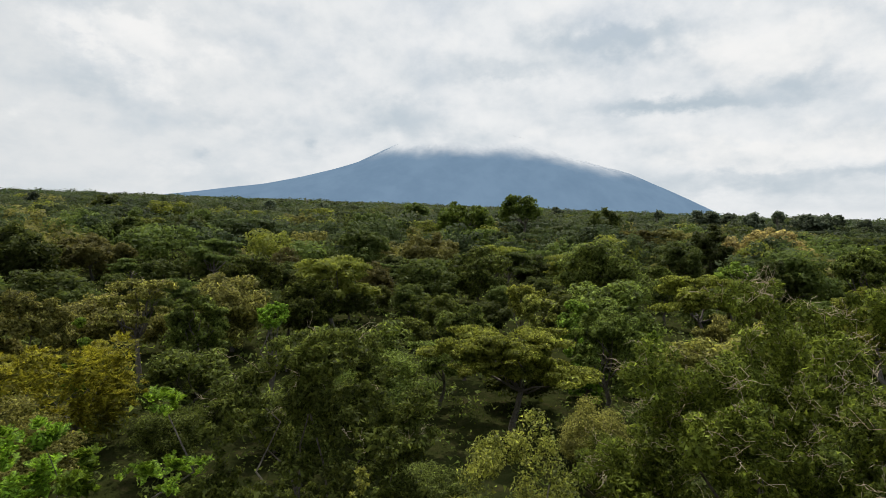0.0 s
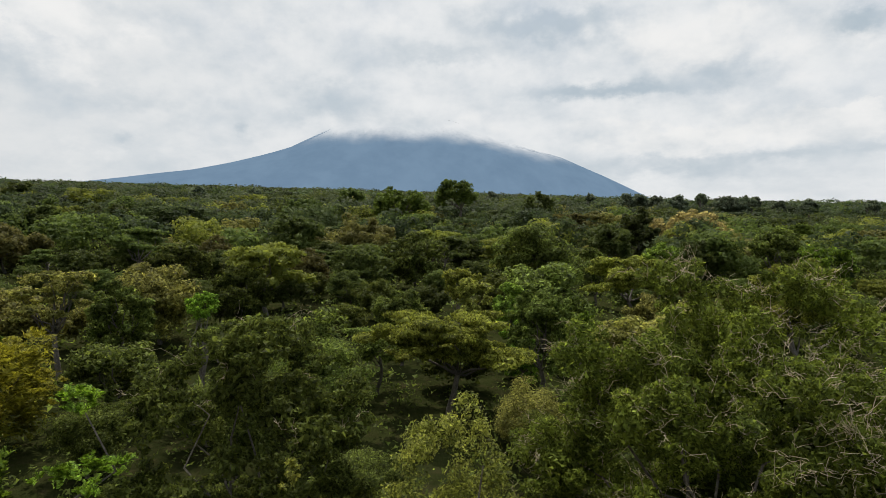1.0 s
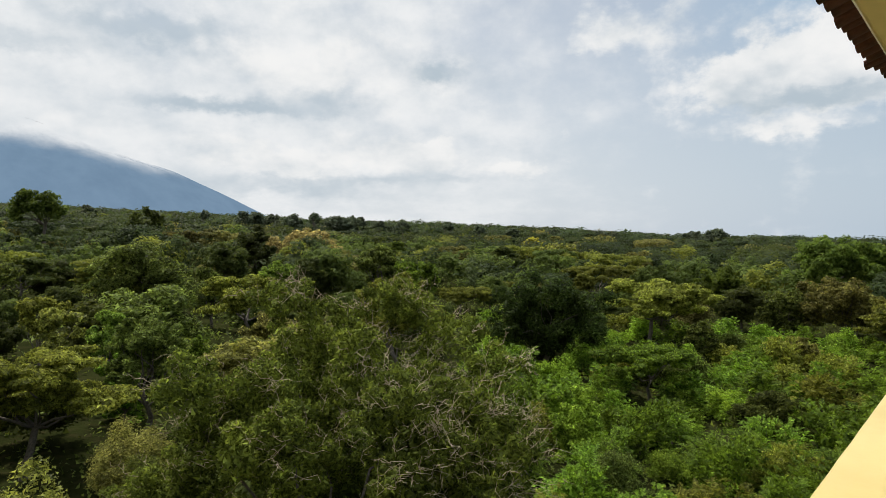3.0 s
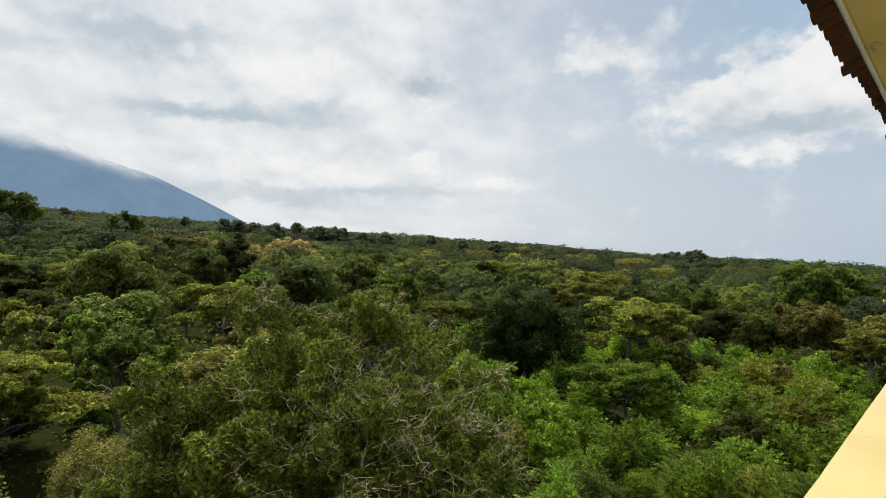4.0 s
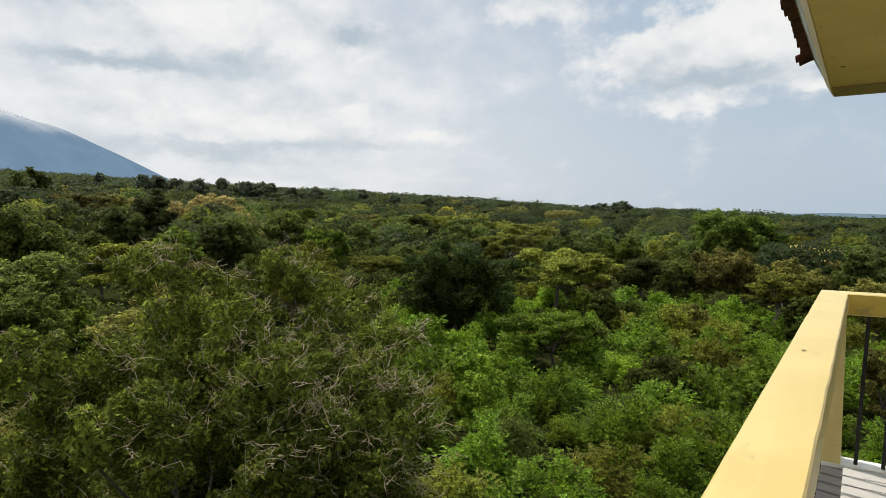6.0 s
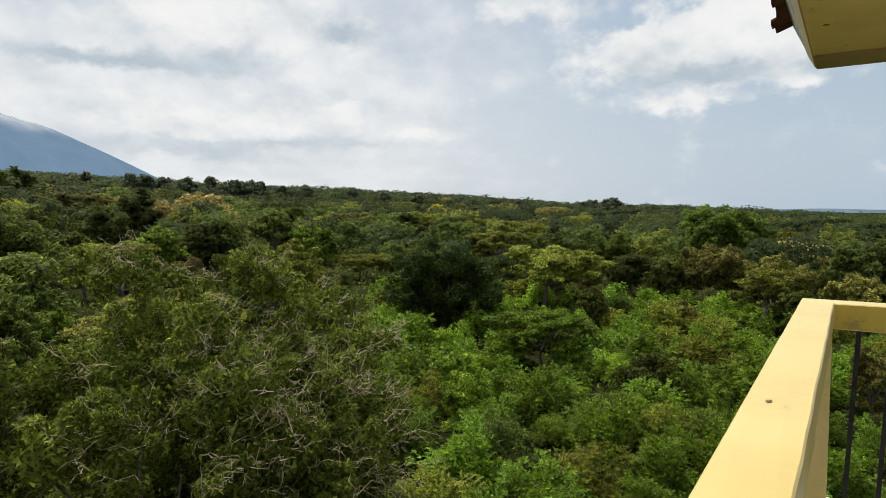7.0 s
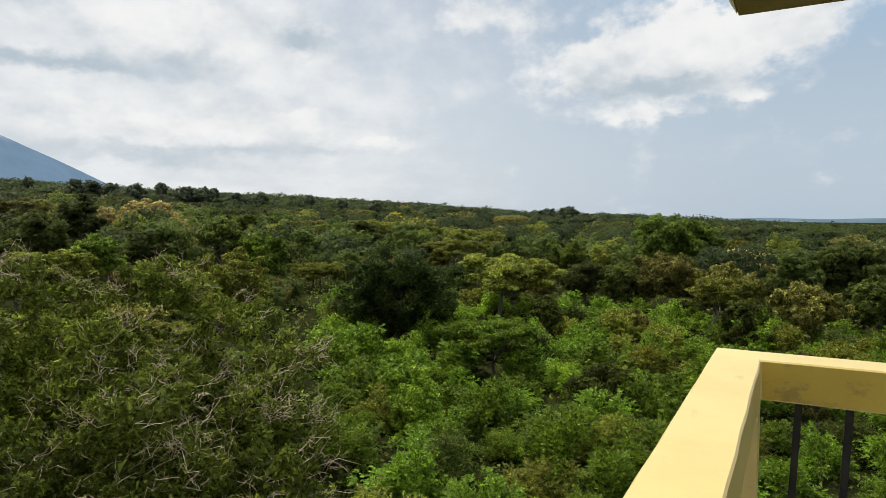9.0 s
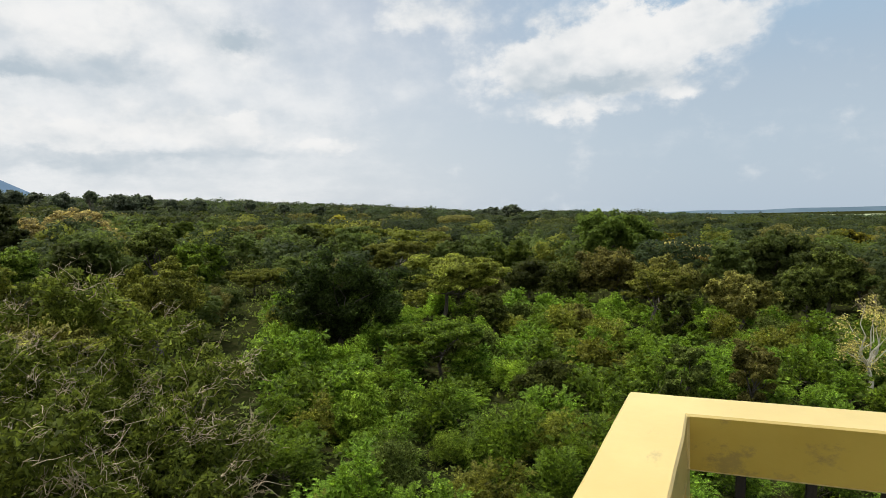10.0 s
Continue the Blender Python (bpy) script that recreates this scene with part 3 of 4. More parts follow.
def build_balcony():
    rail = tagged(new("railing"), "yellow-painted concrete balcony railing with black iron bars", "railing")
    bm = bmesh.new()
    plan = [(WEST_X, 0.0), (END_X, 0.0), (END_X, BACK_Y), (END_X - RAIL_W, BACK_Y), (END_X - RAIL_W, -RAIL_W), (WEST_X, -RAIL_W)]
    low = bm.faces.new([bm.verts.new((x, y, RAIL_Z - BEAM)) for x, y in plan])
    up = bmesh.ops.extrude_face_region(bm, geom=[low])["geom"]
    bmesh.ops.translate(bm, verts=[v for v in up if isinstance(v, bmesh.types.BMVert)], vec=(0, 0, BEAM))
    bmesh.ops.recalc_face_normals(bm, faces=bm.faces)
    bmesh.ops.bevel(bm, geom=bm.edges[:], offset=0.005, segments=1, affect="EDGES")
    cuts = [e for e in bm.edges if e.calc_length() > 1.0]
    bmesh.ops.subdivide_edges(bm, edges=cuts, cuts=60)
    for v in bm.verts:  # the end runs a little out of square, and hand-trowelled edges wander a little
        w = noise.noise((v.co.x * 5.0, v.co.y * 5.0, v.co.z * 9.0)) * (0.0038 if v.co.y < -0.1 and v.co.x < END_X - RAIL_W else 0.0025)
        v.co.y += w
        v.co.x += 0.04 * max(0.0, -v.co.y - RAIL_W)
        v.co.z += noise.noise((v.co.x * 1.7 + 9, v.co.y * 1.7, 0.0)) * 0.0008
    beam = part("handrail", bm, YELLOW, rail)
    beam.data.materials.append(STAINED_SHADE)
    for face in beam.data.polygons:  # the inner side of the end beam: dirt streaks over a painted-in shade tone
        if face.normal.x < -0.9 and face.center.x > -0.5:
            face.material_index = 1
    for x in (END_X, -3.4, -6.8, WEST_X + RAIL_W):
        bm = box(bmesh.new(), x - RAIL_W + 0.004, x - 0.004, -RAIL_W + 0.004, -0.004, 0.0, RAIL_Z - BEAM)
        part("post", bm, YELLOW, rail)
    bar = bmesh.new()
    box(bar, -0.011, 0.011, -0.011, 0.011, 0.0, RAIL_Z - BEAM, 0.002)
    for v in bar.verts:
        v.co.y += 0.038 * (1 - v.co.z / (RAIL_Z - BEAM))
    first = part("bar", bar, IRON, rail)
    spots = [(END_X - 0.100 + 0.04 * (0.12 + 0.145 * k), -0.267 - 0.145 * k) for k in range(33)]
    spots += [(-0.30 - 0.145 * k, -0.075) for k in range(66) if abs((-0.30 - 0.145 * k + 0.075) % 3.4 - 0) > 0.1]
    first.location = (*spots[0], 0)
    for x, y in spots[1:]:
        ob = new("bar", first.data)
        ob.parent, ob.location = rail, (x, y, 0)

    floor = tagged(new("balcony_floor", mesh_of("balcony_floor", *box_arrays(WEST_X, -0.02, BACK_Y, -0.01, -0.25, -0.022), JOINT)), "grey balcony floor laid with long boards", "floor", kind="structure")
    plank = bmesh.new()
    box(plank, 0.0, 0.152, BACK_Y, -0.165, -0.024, 0.0, 0.004)
    data = bpy.data.meshes.new("board")
    plank.to_mesh(data)
    plank.free()
    data.materials.append(BOARD)
    for k in range(60):
        ob = new("board", data)
        ob.parent, ob.location = floor, (-0.325 - 0.16 * k, 0, 0)
    bm = box(bmesh.new(), END_X - 0.155, END_X + 0.01, BACK_Y, 0.01, -0.25, 0.004, 0.004)
    part("kerb", bm, CREAM, floor)


def box_arrays(x0, x1, y0, y1, z0, z1):
    v = [(x, y, z) for x in (x0, x1) for y in (y0, y1) for z in (z0, z1)]
    f = [(0, 1, 3, 2), (4, 6, 7, 5), (0, 4, 5, 1), (2, 3, 7, 6), (0, 2, 6, 4), (1, 5, 7, 3)]
    return np.array(v), np.array(f)


build_balcony()


def build_roof():
    roof = tagged(new("roof"), "overhanging roof with yellow soffit and terracotta tiles", "roof", kind="structure")
    west, end = -5.6, 0.473
    part("soffit", box(bmesh.new(), west, end, -3.2, -0.006, 2.446, 2.511), SOFFIT, roof)
    part("edge_board", box(bmesh.new(), end - 0.34, end + 0.002, -3.2, -0.008, 2.432, 2.444), EDGE, roof)
    # the fascia leans outwards from the soffit to the eaves
    for name, mat, section in (("fascia", CREAM, ((0.066, 2.581), (0.128, 2.713), (0.106, 2.719), (0.046, 2.588))),
                               ("soffit_lip", SOFFIT, ((0.000, 2.441), (0.036, 2.508), (0.064, 2.5805), (0.044, 2.5875), (-0.0055, 2.4515)))):
        bm = bmesh.new()
        low = bm.faces.new([bm.verts.new((west, y, z)) for y, z in section])
        up = bmesh.ops.extrude_face_region(bm, geom=[low])["geom"]
        bmesh.ops.translate(bm, verts=[v for v in up if isinstance(v, bmesh.types.BMVert)], vec=(end - west, 0, 0))
        bmesh.ops.recalc_face_normals(bm, faces=bm.faces)
        bmesh.ops.subdivide_edges(bm, edges=[e for e in bm.edges if e.calc_length() > 1.0], cuts=80)
        for v in bm.verts:
            v.co.z += noise.noise((v.co.x * 6.0, v.co.y * 9.0, 1.0)) * 0.004
        part(name, bm, mat, roof)
    # barrel tiles up the slope: pans below, covers over their joints
    rng = np.random.default_rng(5)
    a = np.linspace(0, np.pi, 7)
    for k in range(46):
        pieces = []
        slip = 0.012 * noise.noise((k * 0.35, 0.0, 0.0)) + (0.024 if k == 18 else -0.028 if 2 <= k <= 16 else 0.0)
        for row in range(9):
            for side in (1, -1):
                x = end - 0.020 - 0.13 * k - (0.065 if side < 0 else 0.0) + rng.normal() * 0.004
                y0 = 0.203 - 0.36 * row + rng.normal() * 0.004 + slip - (0.030 if side > 0 else 0.0)
                z0 = 2.690 - 0.42 * (y0 - 0.213) + rng.normal() * 0.004
                y1, z1 = y0 - 0.42, z0 + 0.42 * 0.42 - 0.018
                v = []
                for y, z, r in ((y0, z0, 0.072), (y1, z1, 0.064)):
                    for q in (1.0, 0.82):
                        v += [(x + math.cos(t) * r * q, y, z + side * math.sin(t) * r * q * (0.62 if side > 0 else 0.45)) for t in a]
                f = []
                for i in range(6):
                    f += [(i, i + 1, 14 + i + 1, 14 + i), (7 + i + 1, 7 + i, 21 + i, 21 + i + 1), (i + 1, i, 7 + i, 7 + i + 1)]
                f += [(0, 14, 21, 7), (6, 13, 27, 20)]
                if row == 0:
                    part("tile", mesh_of("tile", v, f, TILE), None, roof)
                else:
                    pieces.append((np.array(v), np.array(f)))
        v, f = joined(pieces)
        part("tile_row", mesh_of("tile_row", v, f, TILE), None, roof)


build_roof()


def build_flakes():
    """Curled flakes of paint that hang from the soffit."""
    roof = bpy.data.objects["roof"]
    for x, y, long in ((-2.66, -0.167, 0.05), (-2.675, -0.243, 0.035), (-2.63, -0.32, 0.052), (-2.235, -0.140, 0.055), (-2.21, -0.207, 0.047), (-1.60, -0.43, 0.045), (-2.52, -0.111, 0.012), (-0.51, -0.085, 0.03), (-3.1, -0.25, 0.04)):
        bm = bmesh.new()
        rows = [[bm.verts.new((x + w + 0.006 * math.sin(u * 5 + x * 9), y - long / 2 + long * u, 2.4455 - drop * math.sin(math.pi * u))) for w, drop in ((0.0, 0.0), (0.004, 0.001), (0.008, 0.004))] for u in np.linspace(0, 1, 7)]
        for p, q in zip(rows, rows[1:]):
            for i in range(2):
                bm.faces.new((p[i], p[i + 1], q[i + 1], q[i]))
        bmesh.ops.solidify(bm, geom=bm.faces[:], thickness=0.001)
        part("paint_flake", bm, BARK, roof)


build_flakes()


def build_fallen_leaf():
    bm = bmesh.new()
    rim = [(0.0, -0.030, 0.002), (0.012, -0.012, 0.005), (0.013, 0.010, 0.006), (0.0, 0.032, 0.004), (-0.012, 0.010, 0.006), (-0.011, -0.012, 0.005)]
    bm.faces.new([bm.verts.new(p) for p in rim])
    bmesh.ops.solidify(bm, geom=bm.faces[:], thickness=0.0012)
    leaf = part("fallen_leaf", bm, TWIG, None)
    leaf.matrix_basis = pose(-2.205, -0.057, RAIL_Z + 0.001, 0, 0, 75) @ Matrix.Diagonal((0.5, 0.55, 0.4, 1))
    tagged(leaf, "small dry brown leaf lying on the handrail", "leaf")


build_fallen_leaf()


def build_tower():
    tagged(new("wall_base", mesh_of("wall_base", *box_arrays(-9.7, -0.3, BACK_Y, -0.3, -16.5, -0.255), YELLOW)), "plain yellow plastered wall under the balcony", "wall", kind="structure")


build_tower()


# ---- the plants that stand out, nearest first ----
EYE = (-3.5, -0.3)


def at(heading, distance, eye=EYE):
    return eye[0] - distance * math.sin(radians(heading)), eye[1] + distance * math.cos(radians(heading))


TAKEN = []
ACACIA = (4.0, 40.5)


def single(name, label, category, x, y, top, radius, form, leaf, length, width, seed=1, clear=0.42, **more):
    distance = math.hypot(x - EYE[0], y - EYE[1])
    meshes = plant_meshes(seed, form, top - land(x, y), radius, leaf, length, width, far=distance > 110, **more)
    TAKEN.append((x, y, radius))
    if distance > 35:
        low = math.degrees(math.atan2(top - clear * (top - land(x, y)) - 1.6, math.hypot(x - EYE[0], y - EYE[1])))
        KEPT_IN_VIEW.append((math.degrees(math.atan2(-(x - EYE[0]), y - EYE[1])), distance, math.degrees(radius / distance), low))
    return plant(name, label, category, "", meshes, x, y)


KEPT_IN_VIEW = []   # heading, distance, half width and middle elevation of plants that nothing nearer hides


def hides(x, y, height, radius):
    d = math.hypot(x - EYE[0], y - EYE[1])
    heading, rise = math.degrees(math.atan2(-(x - EYE[0]), y - EYE[1])), math.degrees(math.atan2(land(x, y) + height - 1.6, d))
    return any(d < far and abs(heading - h) < half + math.degrees(radius / d) * 0.6 and rise > low for h, far, half, low in KEPT_IN_VIEW)


single("tree", "wide olive-green tree with fine leaves and bare grey twigs", "tree", 6.5, 15.0, 0.7, 7.2, "round", "twiggy", 0.135, 0.06, 11, twigs=1600, cover=1.5, many=130, loose=1.1, split=12, fine=0.62)
single("tree", "dark green leafy tree with a broad crown", "tree", -8.1, 20.9, -1.2, 4.6, "round", "olive", 0.16, 0.07, 12, twigs=80, many=80, cover=1.6, loose=1.0, split=11, fine=0.7)
single("tree", "slender tree with pale shiny leaves", "tree", -3.0, 13.9, -2.6, 1.9, "tall", "pale", 0.090, 0.050, 13, cover=0.5, loose=1.3, split=10, fine=1.2)
single("sapling", "small pale-leaved sapling below the balcony", "tree", -6.9, 12.0, -3.1, 0.6, "tall", "pale", 0.115, 0.065, 14, cover=0.36, loose=1.3)
single("shrub", "yellow-orange bushy shrub turning colour", "shrub", -25.3, 43.3, -5.1, 5.4, "round", "yellow", 0.24, 0.085, 15, feather=True, many=50, cover=1.5)
single("shrub", "lime-green feathery shrub below the tower", "shrub", -13.8, 15.6, -3.6, 1.3, "shrub", "lime", 0.17, 0.065, 16, feather=True, many=40, cover=1.6)
single("shrub", "bright yellow-green feathery bush", "shrub", -17.1, 20.7, -4.1, 1.9, "shrub", "lime", 0.18, 0.07, 46, feather=True, many=40, cover=1.5)
single("sapling", "light green sapling with a dark slender stem", "tree", -12.3, 18.2, -2.8, 1.5, "tall", "lime", 0.15, 0.06, 17, cover=0.8, feather=True)
single("acacia_tree", "spreading yellow-green acacia with deep shade beneath", "tree", 4.8, 43.4, -4.7, 6.5, "flat", "acacia", 0.24, 0.11, 18)
single("tree", "tall umbrella-shaped tree on the ridge", "tree", 46.2, 191.7, 17.3, 7.2, "umbrella", "leafy", 0.84, 0.437, 501)
single("tree", "broad green tree on the ridge", "tree", 26.9, 185.9, 14.7, 9.3, "umbrella", "leafy", 0.80, 0.415, 502)
single("tree", "dark broad tree on the ridge", "tree", 98.7, 247.4, 17.3, 7.1, "dome", "deep", 1.13, 0.590, 503)
single("tree", "olive tree just under the ridge", "tree", 18.7, 247.6, 17.3, 6.8, "dome", "olive", 1.05, 0.546, 504)
single("tree", "rounded olive tree below the ridge", "tree", -1.6, 173.9, 10.1, 5.7, "dome", "olive", 0.73, 0.382, 505)
single("tree", "dark tree standing over the slope", "tree", -115.5, 300.0, 21.4, 7.7, "dome", "deep", 1.34, 0.699, 506)
single("tree", "small yellowish tree on the slope", "tree", -106.1, 282.1, 16.2, 4.8, "dome", "yellow", 1.26, 0.655, 507)
single("tree", "large rounded dark olive tree", "tree", 28.0, 81.9, 2.0, 7.5, "round", "olive", 0.38, 0.197, 508)
single("tree", "rounded olive tree on the slope", "tree", -4.6, 128.9, 4.4, 7.0, "round", "olive", 0.55, 0.284, 509)
single("tree", "full olive tree with a rounded crown", "tree", 13.6, 96.8, 1.0, 5.1, "round", "olive", 0.42, 0.218, 510)
single("tree", "brownish tree with thin leaves", "tree", 9.7, 125.9, 3.4, 6.4, "tall", "brown", 0.54, 0.280, 511)
single("tree", "dark brownish tree with a wide crown", "tree", -52.4, 118.6, 2.3, 7.1, "dome", "brown", 0.54, 0.280, 512)
single("tree", "dark green tree on the slope", "tree", -65.3, 174.5, 7.4, 6.0, "dome", "deep", 0.78, 0.404, 513)
single("tree", "dark green tree on the slope", "tree", -51.9, 183.6, 8.0, 7.2, "dome", "deep", 0.80, 0.415, 514)
single("tree", "dark green tree with a dense crown", "tree", -22.2, 102.8, -0.4, 5.3, "round", "deep", 0.44, 0.229, 515)
single("tree", "olive tree with a full crown", "tree", -37.1, 106.8, -1.5, 4.4, "round", "olive", 0.47, 0.245, 516)
single("tree", "dark green tree with a dense crown", "tree", -11.6, 70.8, -2.4, 3.8, "round", "deep", 0.30, 0.157, 517)
single("tree", "dark green tree with a dense crown", "tree", -21.1, 59.3, -2.9, 3.0, "round", "deep", 0.26, 0.135, 518)
single("tree", "brown-tinged spreading tree with bare twigs", "tree", -26.0, 60.0, -2.1, 3.7, "flat", "brown", 0.27, 0.140, 519, twigs=60, cover=1.2)
single("tree", "brown-tinged tree with thin leaves", "tree", -32.4, 53.3, -2.5, 3.8, "round", "brown", 0.25, 0.131, 520)
single("shrub", "light green bush between brown trees", "shrub", -26.4, 47.2, -3.8, 1.5, "shrub", "lime", 0.22, 0.114, 521)
single("shrub", "vivid lime-green bush among dark trees", "shrub", -12.8, 48.6, -3.1, 1.3, "dome", "lime", 0.21, 0.109, 522)
single("shrub", "light green bush beside a spreading acacia", "shrub", 13.7, 51.0, -5.7, 1.9, "shrub", "lime", 0.24, 0.122, 523)
single("shrub", "light green bush behind a twiggy tree", "shrub", 18.9, 50.9, -5.4, 2.3, "shrub", "lime", 0.24, 0.127, 524)
single("tree", "glossy green leafy tree in the woods", "tree", 14.9, 57.0, -3.7, 2.1, "round", "leafy", 0.26, 0.135, 525)
single("tree", "light olive tree with a rounded top", "tree", 12.9, 68.1, -3.0, 2.5, "dome", "acacia", 0.30, 0.157, 526)
single("tree", "olive tree with pale leaves", "tree", 3.9, 58.0, -4.2, 2.8, "dome", "olive", 0.25, 0.131, 527)
single("tree", "slender tree with pale leaves in the woods", "tree", 11.8, 60.1, -3.4, 1.9, "tall", "pale", 0.27, 0.140, 528)
single("acacia_tree", "pale flat-topped acacia beside darker trees", "tree", 34.2, 67.6, -2.0, 5.8, "flat", "acacia", 0.34, 0.175, 529)
single("tree", "tan-brown flowering tree with a broad crown", "tree", 102.8, 147.9, 5.9, 12.4, "dome", "ochre", 0.78, 0.404, 530)
single("tree", "tall dark green tree over the canopy", "tree", 71.8, 126.6, 6.6, 5.2, "tall", "deep", 0.63, 0.328, 531)
single("tree", "brown-tinged flat-crowned tree on the slope", "tree", 65.0, 147.5, 5.3, 5.1, "flat", "brown", 0.69, 0.360, 532)
single("tree", "olive tree with a full rounded crown", "tree", 55.3, 110.8, 2.4, 5.6, "round", "olive", 0.54, 0.280, 533)
single("tree", "small dark round tree in the woods", "tree", 39.0, 85.5, -1.3, 2.3, "round", "deep", 0.41, 0.214, 534)
single("tree", "dull green tree with a broad low crown", "tree", 68.7, 81.5, 1.7, 5.0, "dome", "olive", 0.47, 0.245, 535)
single("tree", "olive tree beside a twiggy tree", "tree", 13.2, 45.7, -3.4, 2.9, "round", "olive", 0.21, 0.109, 536)
single("tree", "dense dark green round tree", "tree", 59.6, 41.3, -1.9, 8.2, "round", "dark", 0.33, 0.170, 537, cover=2.4, many=70, clear=0.9)
single("acacia_tree", "flat-topped yellow-green acacia in tiers", "tree", 79.2, 36.3, -3.9, 8.9, "flat", "acacia", 0.39, 0.203, 538)
single("acacia_tree", "yellowish flat-topped acacia with a thin crown", "tree", 107.1, 59.1, -2.9, 6.5, "flat", "acacia", 0.54, 0.280, 539)
single("acacia_tree", "low spreading light green acacia", "tree", 52.3, 25.3, -8.6, 5.3, "flat", "lime", 0.27, 0.140, 540)
single("shrub", "bright green bush overgrown with vines", "shrub", 33.9, 22.1, -8.3, 2.9, "shrub", "bright", 0.19, 0.100, 541)
single("shrub", "lime-green feathery shrub below the tower", "shrub", 53.6, 22.3, -10.6, 3.3, "shrub", "lime", 0.197, 0.076, 542, feather=True, many=30, cover=1.3, fine=1.4)
single("shrub", "lime-green feathery shrub below the tower", "shrub", 43.9, 19.6, -11.7, 2.8, "shrub", "lime", 0.170, 0.064, 543, feather=True, many=30, cover=1.3, fine=1.4)
single("shrub", "lime-green feathery shrub below the tower", "shrub", 37.4, 14.1, -11.8, 3.5, "shrub", "lime", 0.143, 0.055, 544, feather=True, many=30, cover=1.3, fine=1.4)
single("shrub", "lime-green feathery shrub below the tower", "shrub", 82.7, 23.2, -10.4, 4.2, "shrub", "lime", 0.286, 0.110, 545, feather=True, many=30, cover=1.3, fine=1.4)
single("shrub", "dark glossy green bush among feathery shrubs", "shrub", 44.2, 12.3, -9.3, 3.0, "round", "deep", 0.22, 0.114, 546)
single("shrub", "bright yellow-green bush among feathery shrubs", "shrub", 51.1, 17.3, -10.8, 2.9, "shrub", "bright", 0.190, 0.071, 547, feather=True, many=30, cover=1.3, fine=1.4)
single("shrub", "dark brownish bush among feathery shrubs", "shrub", 76.8, 17.8, -9.7, 2.6, "round", "brown", 0.36, 0.186, 548)
single("tree", "bright green broadleaved tree above the canopy", "tree", 142.4, 25.4, 2.5, 10.1, "dome", "leafy", 0.63, 0.328, 549)
single("tree", "bright green broadleaved tree beside a taller one", "tree", 145.5, 17.7, 1.3, 5.0, "dome", "leafy", 0.64, 0.332, 550)
single("tree", "tan flowering flat-topped tree in the woods", "tree", 144.3, 9.2, -4.9, 6.3, "flat", "ochre", 0.63, 0.328, 551)
single("tree", "yellowish tree in the far woods", "tree", 169.1, 13.3, -3.5, 4.5, "dome", "yellow", 0.73, 0.382, 552)
single("tree", "yellow flowering tree far off in the woods", "tree", 244.3, 166.0, 4.4, 6.0, "round", "flower", 1.26, 0.655, 553, cover=1.4)
single("tree", "brownish leafy tree with a full crown", "tree", 100.9, 17.1, -3.9, 6.0, "round", "brown", 0.44, 0.227, 554)
single("tree", "brownish leafy tree with a full crown", "tree", 97.9, 8.6, -4.5, 5.1, "round", "brown", 0.42, 0.218, 555)
single("tree", "olive tree with a full rounded crown", "tree", 99.4, 24.1, -5.9, 4.8, "round", "olive", 0.44, 0.227, 556)
single("tree", "reddish-brown tree with thin leaves", "tree", 88.3, -1.6, -6.4, 4.9, "dome", "brown", 0.38, 0.197, 557)
single("tree", "yellowish olive tree with a wide crown", "tree", 128.0, -9.3, -2.2, 8.7, "dome", "olive", 0.55, 0.284, 558)
single("tree", "olive tree with a broad low crown", "tree", 110.3, -0.3, -3.6, 4.8, "round", "olive", 0.47, 0.245, 559)
single("tree", "olive tree with a broad low crown", "tree", 102.5, -13.5, -3.8, 4.8, "round", "olive", 0.44, 0.229, 560)
single("tree", "yellowish tree in the far woods", "tree", 186.2, -28.5, -3.3, 7.2, "dome", "yellow", 0.80, 0.415, 561)
single("acacia_tree", "wide yellow-green acacia among darker trees", "tree", 81.9, 8.2, -5.8, 4.2, "flat", "acacia", 0.35, 0.183, 562)
single("tree", "dark green tree at the edge of the shrubs", "tree", 72.1, 5.2, -7.2, 2.1, "round", "deep", 0.31, 0.162, 563)
single("tree", "dark green tree at the edge of the shrubs", "tree", 93.9, -9.2, -5.6, 3.8, "round", "olive", 0.40, 0.210, 564)
single("tree", "rounded light green tree behind a twiggy one", "tree", 37.7, 45.0, -1.2, 4.3, "dome", "acacia", 0.25, 0.131, 565)
single("tree", "dull light green tree with a domed crown", "tree", 68.0, 71.5, -1.0, 4.4, "dome", "lime", 0.42, 0.218, 566)
single("acacia_tree", "small pale flat-topped acacia", "tree", 85.3, 76.5, -6.7, 5.6, "flat", "acacia", 0.49, 0.253, 567)
single("tree", "green leafy tree behind a twiggy tree", "tree", 39.6, 68.3, -0.2, 3.0, "dome", "leafy", 0.34, 0.175, 568)
single("tree", "dull light green tree in the far woods", "tree", 112.1, 126.0, 2.3, 7.3, "dome", "lime", 0.71, 0.371, 569)
single("tree", "pale green tree in the far woods", "tree", 168.0, 105.6, 1.7, 7.5, "round", "pale", 0.84, 0.437, 570)
single("tree", "dark green tree in the far woods", "tree", 137.2, 106.3, 0.6, 6.8, "dome", "deep", 0.73, 0.382, 571)
single("tree", "dull green tree with a broad low crown", "tree", 112.7, 50.1, -3.1, 6.3, "dome", "olive", 0.53, 0.273, 572)
single("tree", "light green tree behind an acacia", "tree", 131.2, 43.8, -3.6, 5.5, "dome", "lime", 0.59, 0.306, 573)
single("tree", "thin pale tree with almost bare white branches", "tree", 61.4, -11.2, -5.6, 2.8, "tall", "ochre", 0.18, 0.090, 574, twigs=150, cover=0.13, bark=WHITE)
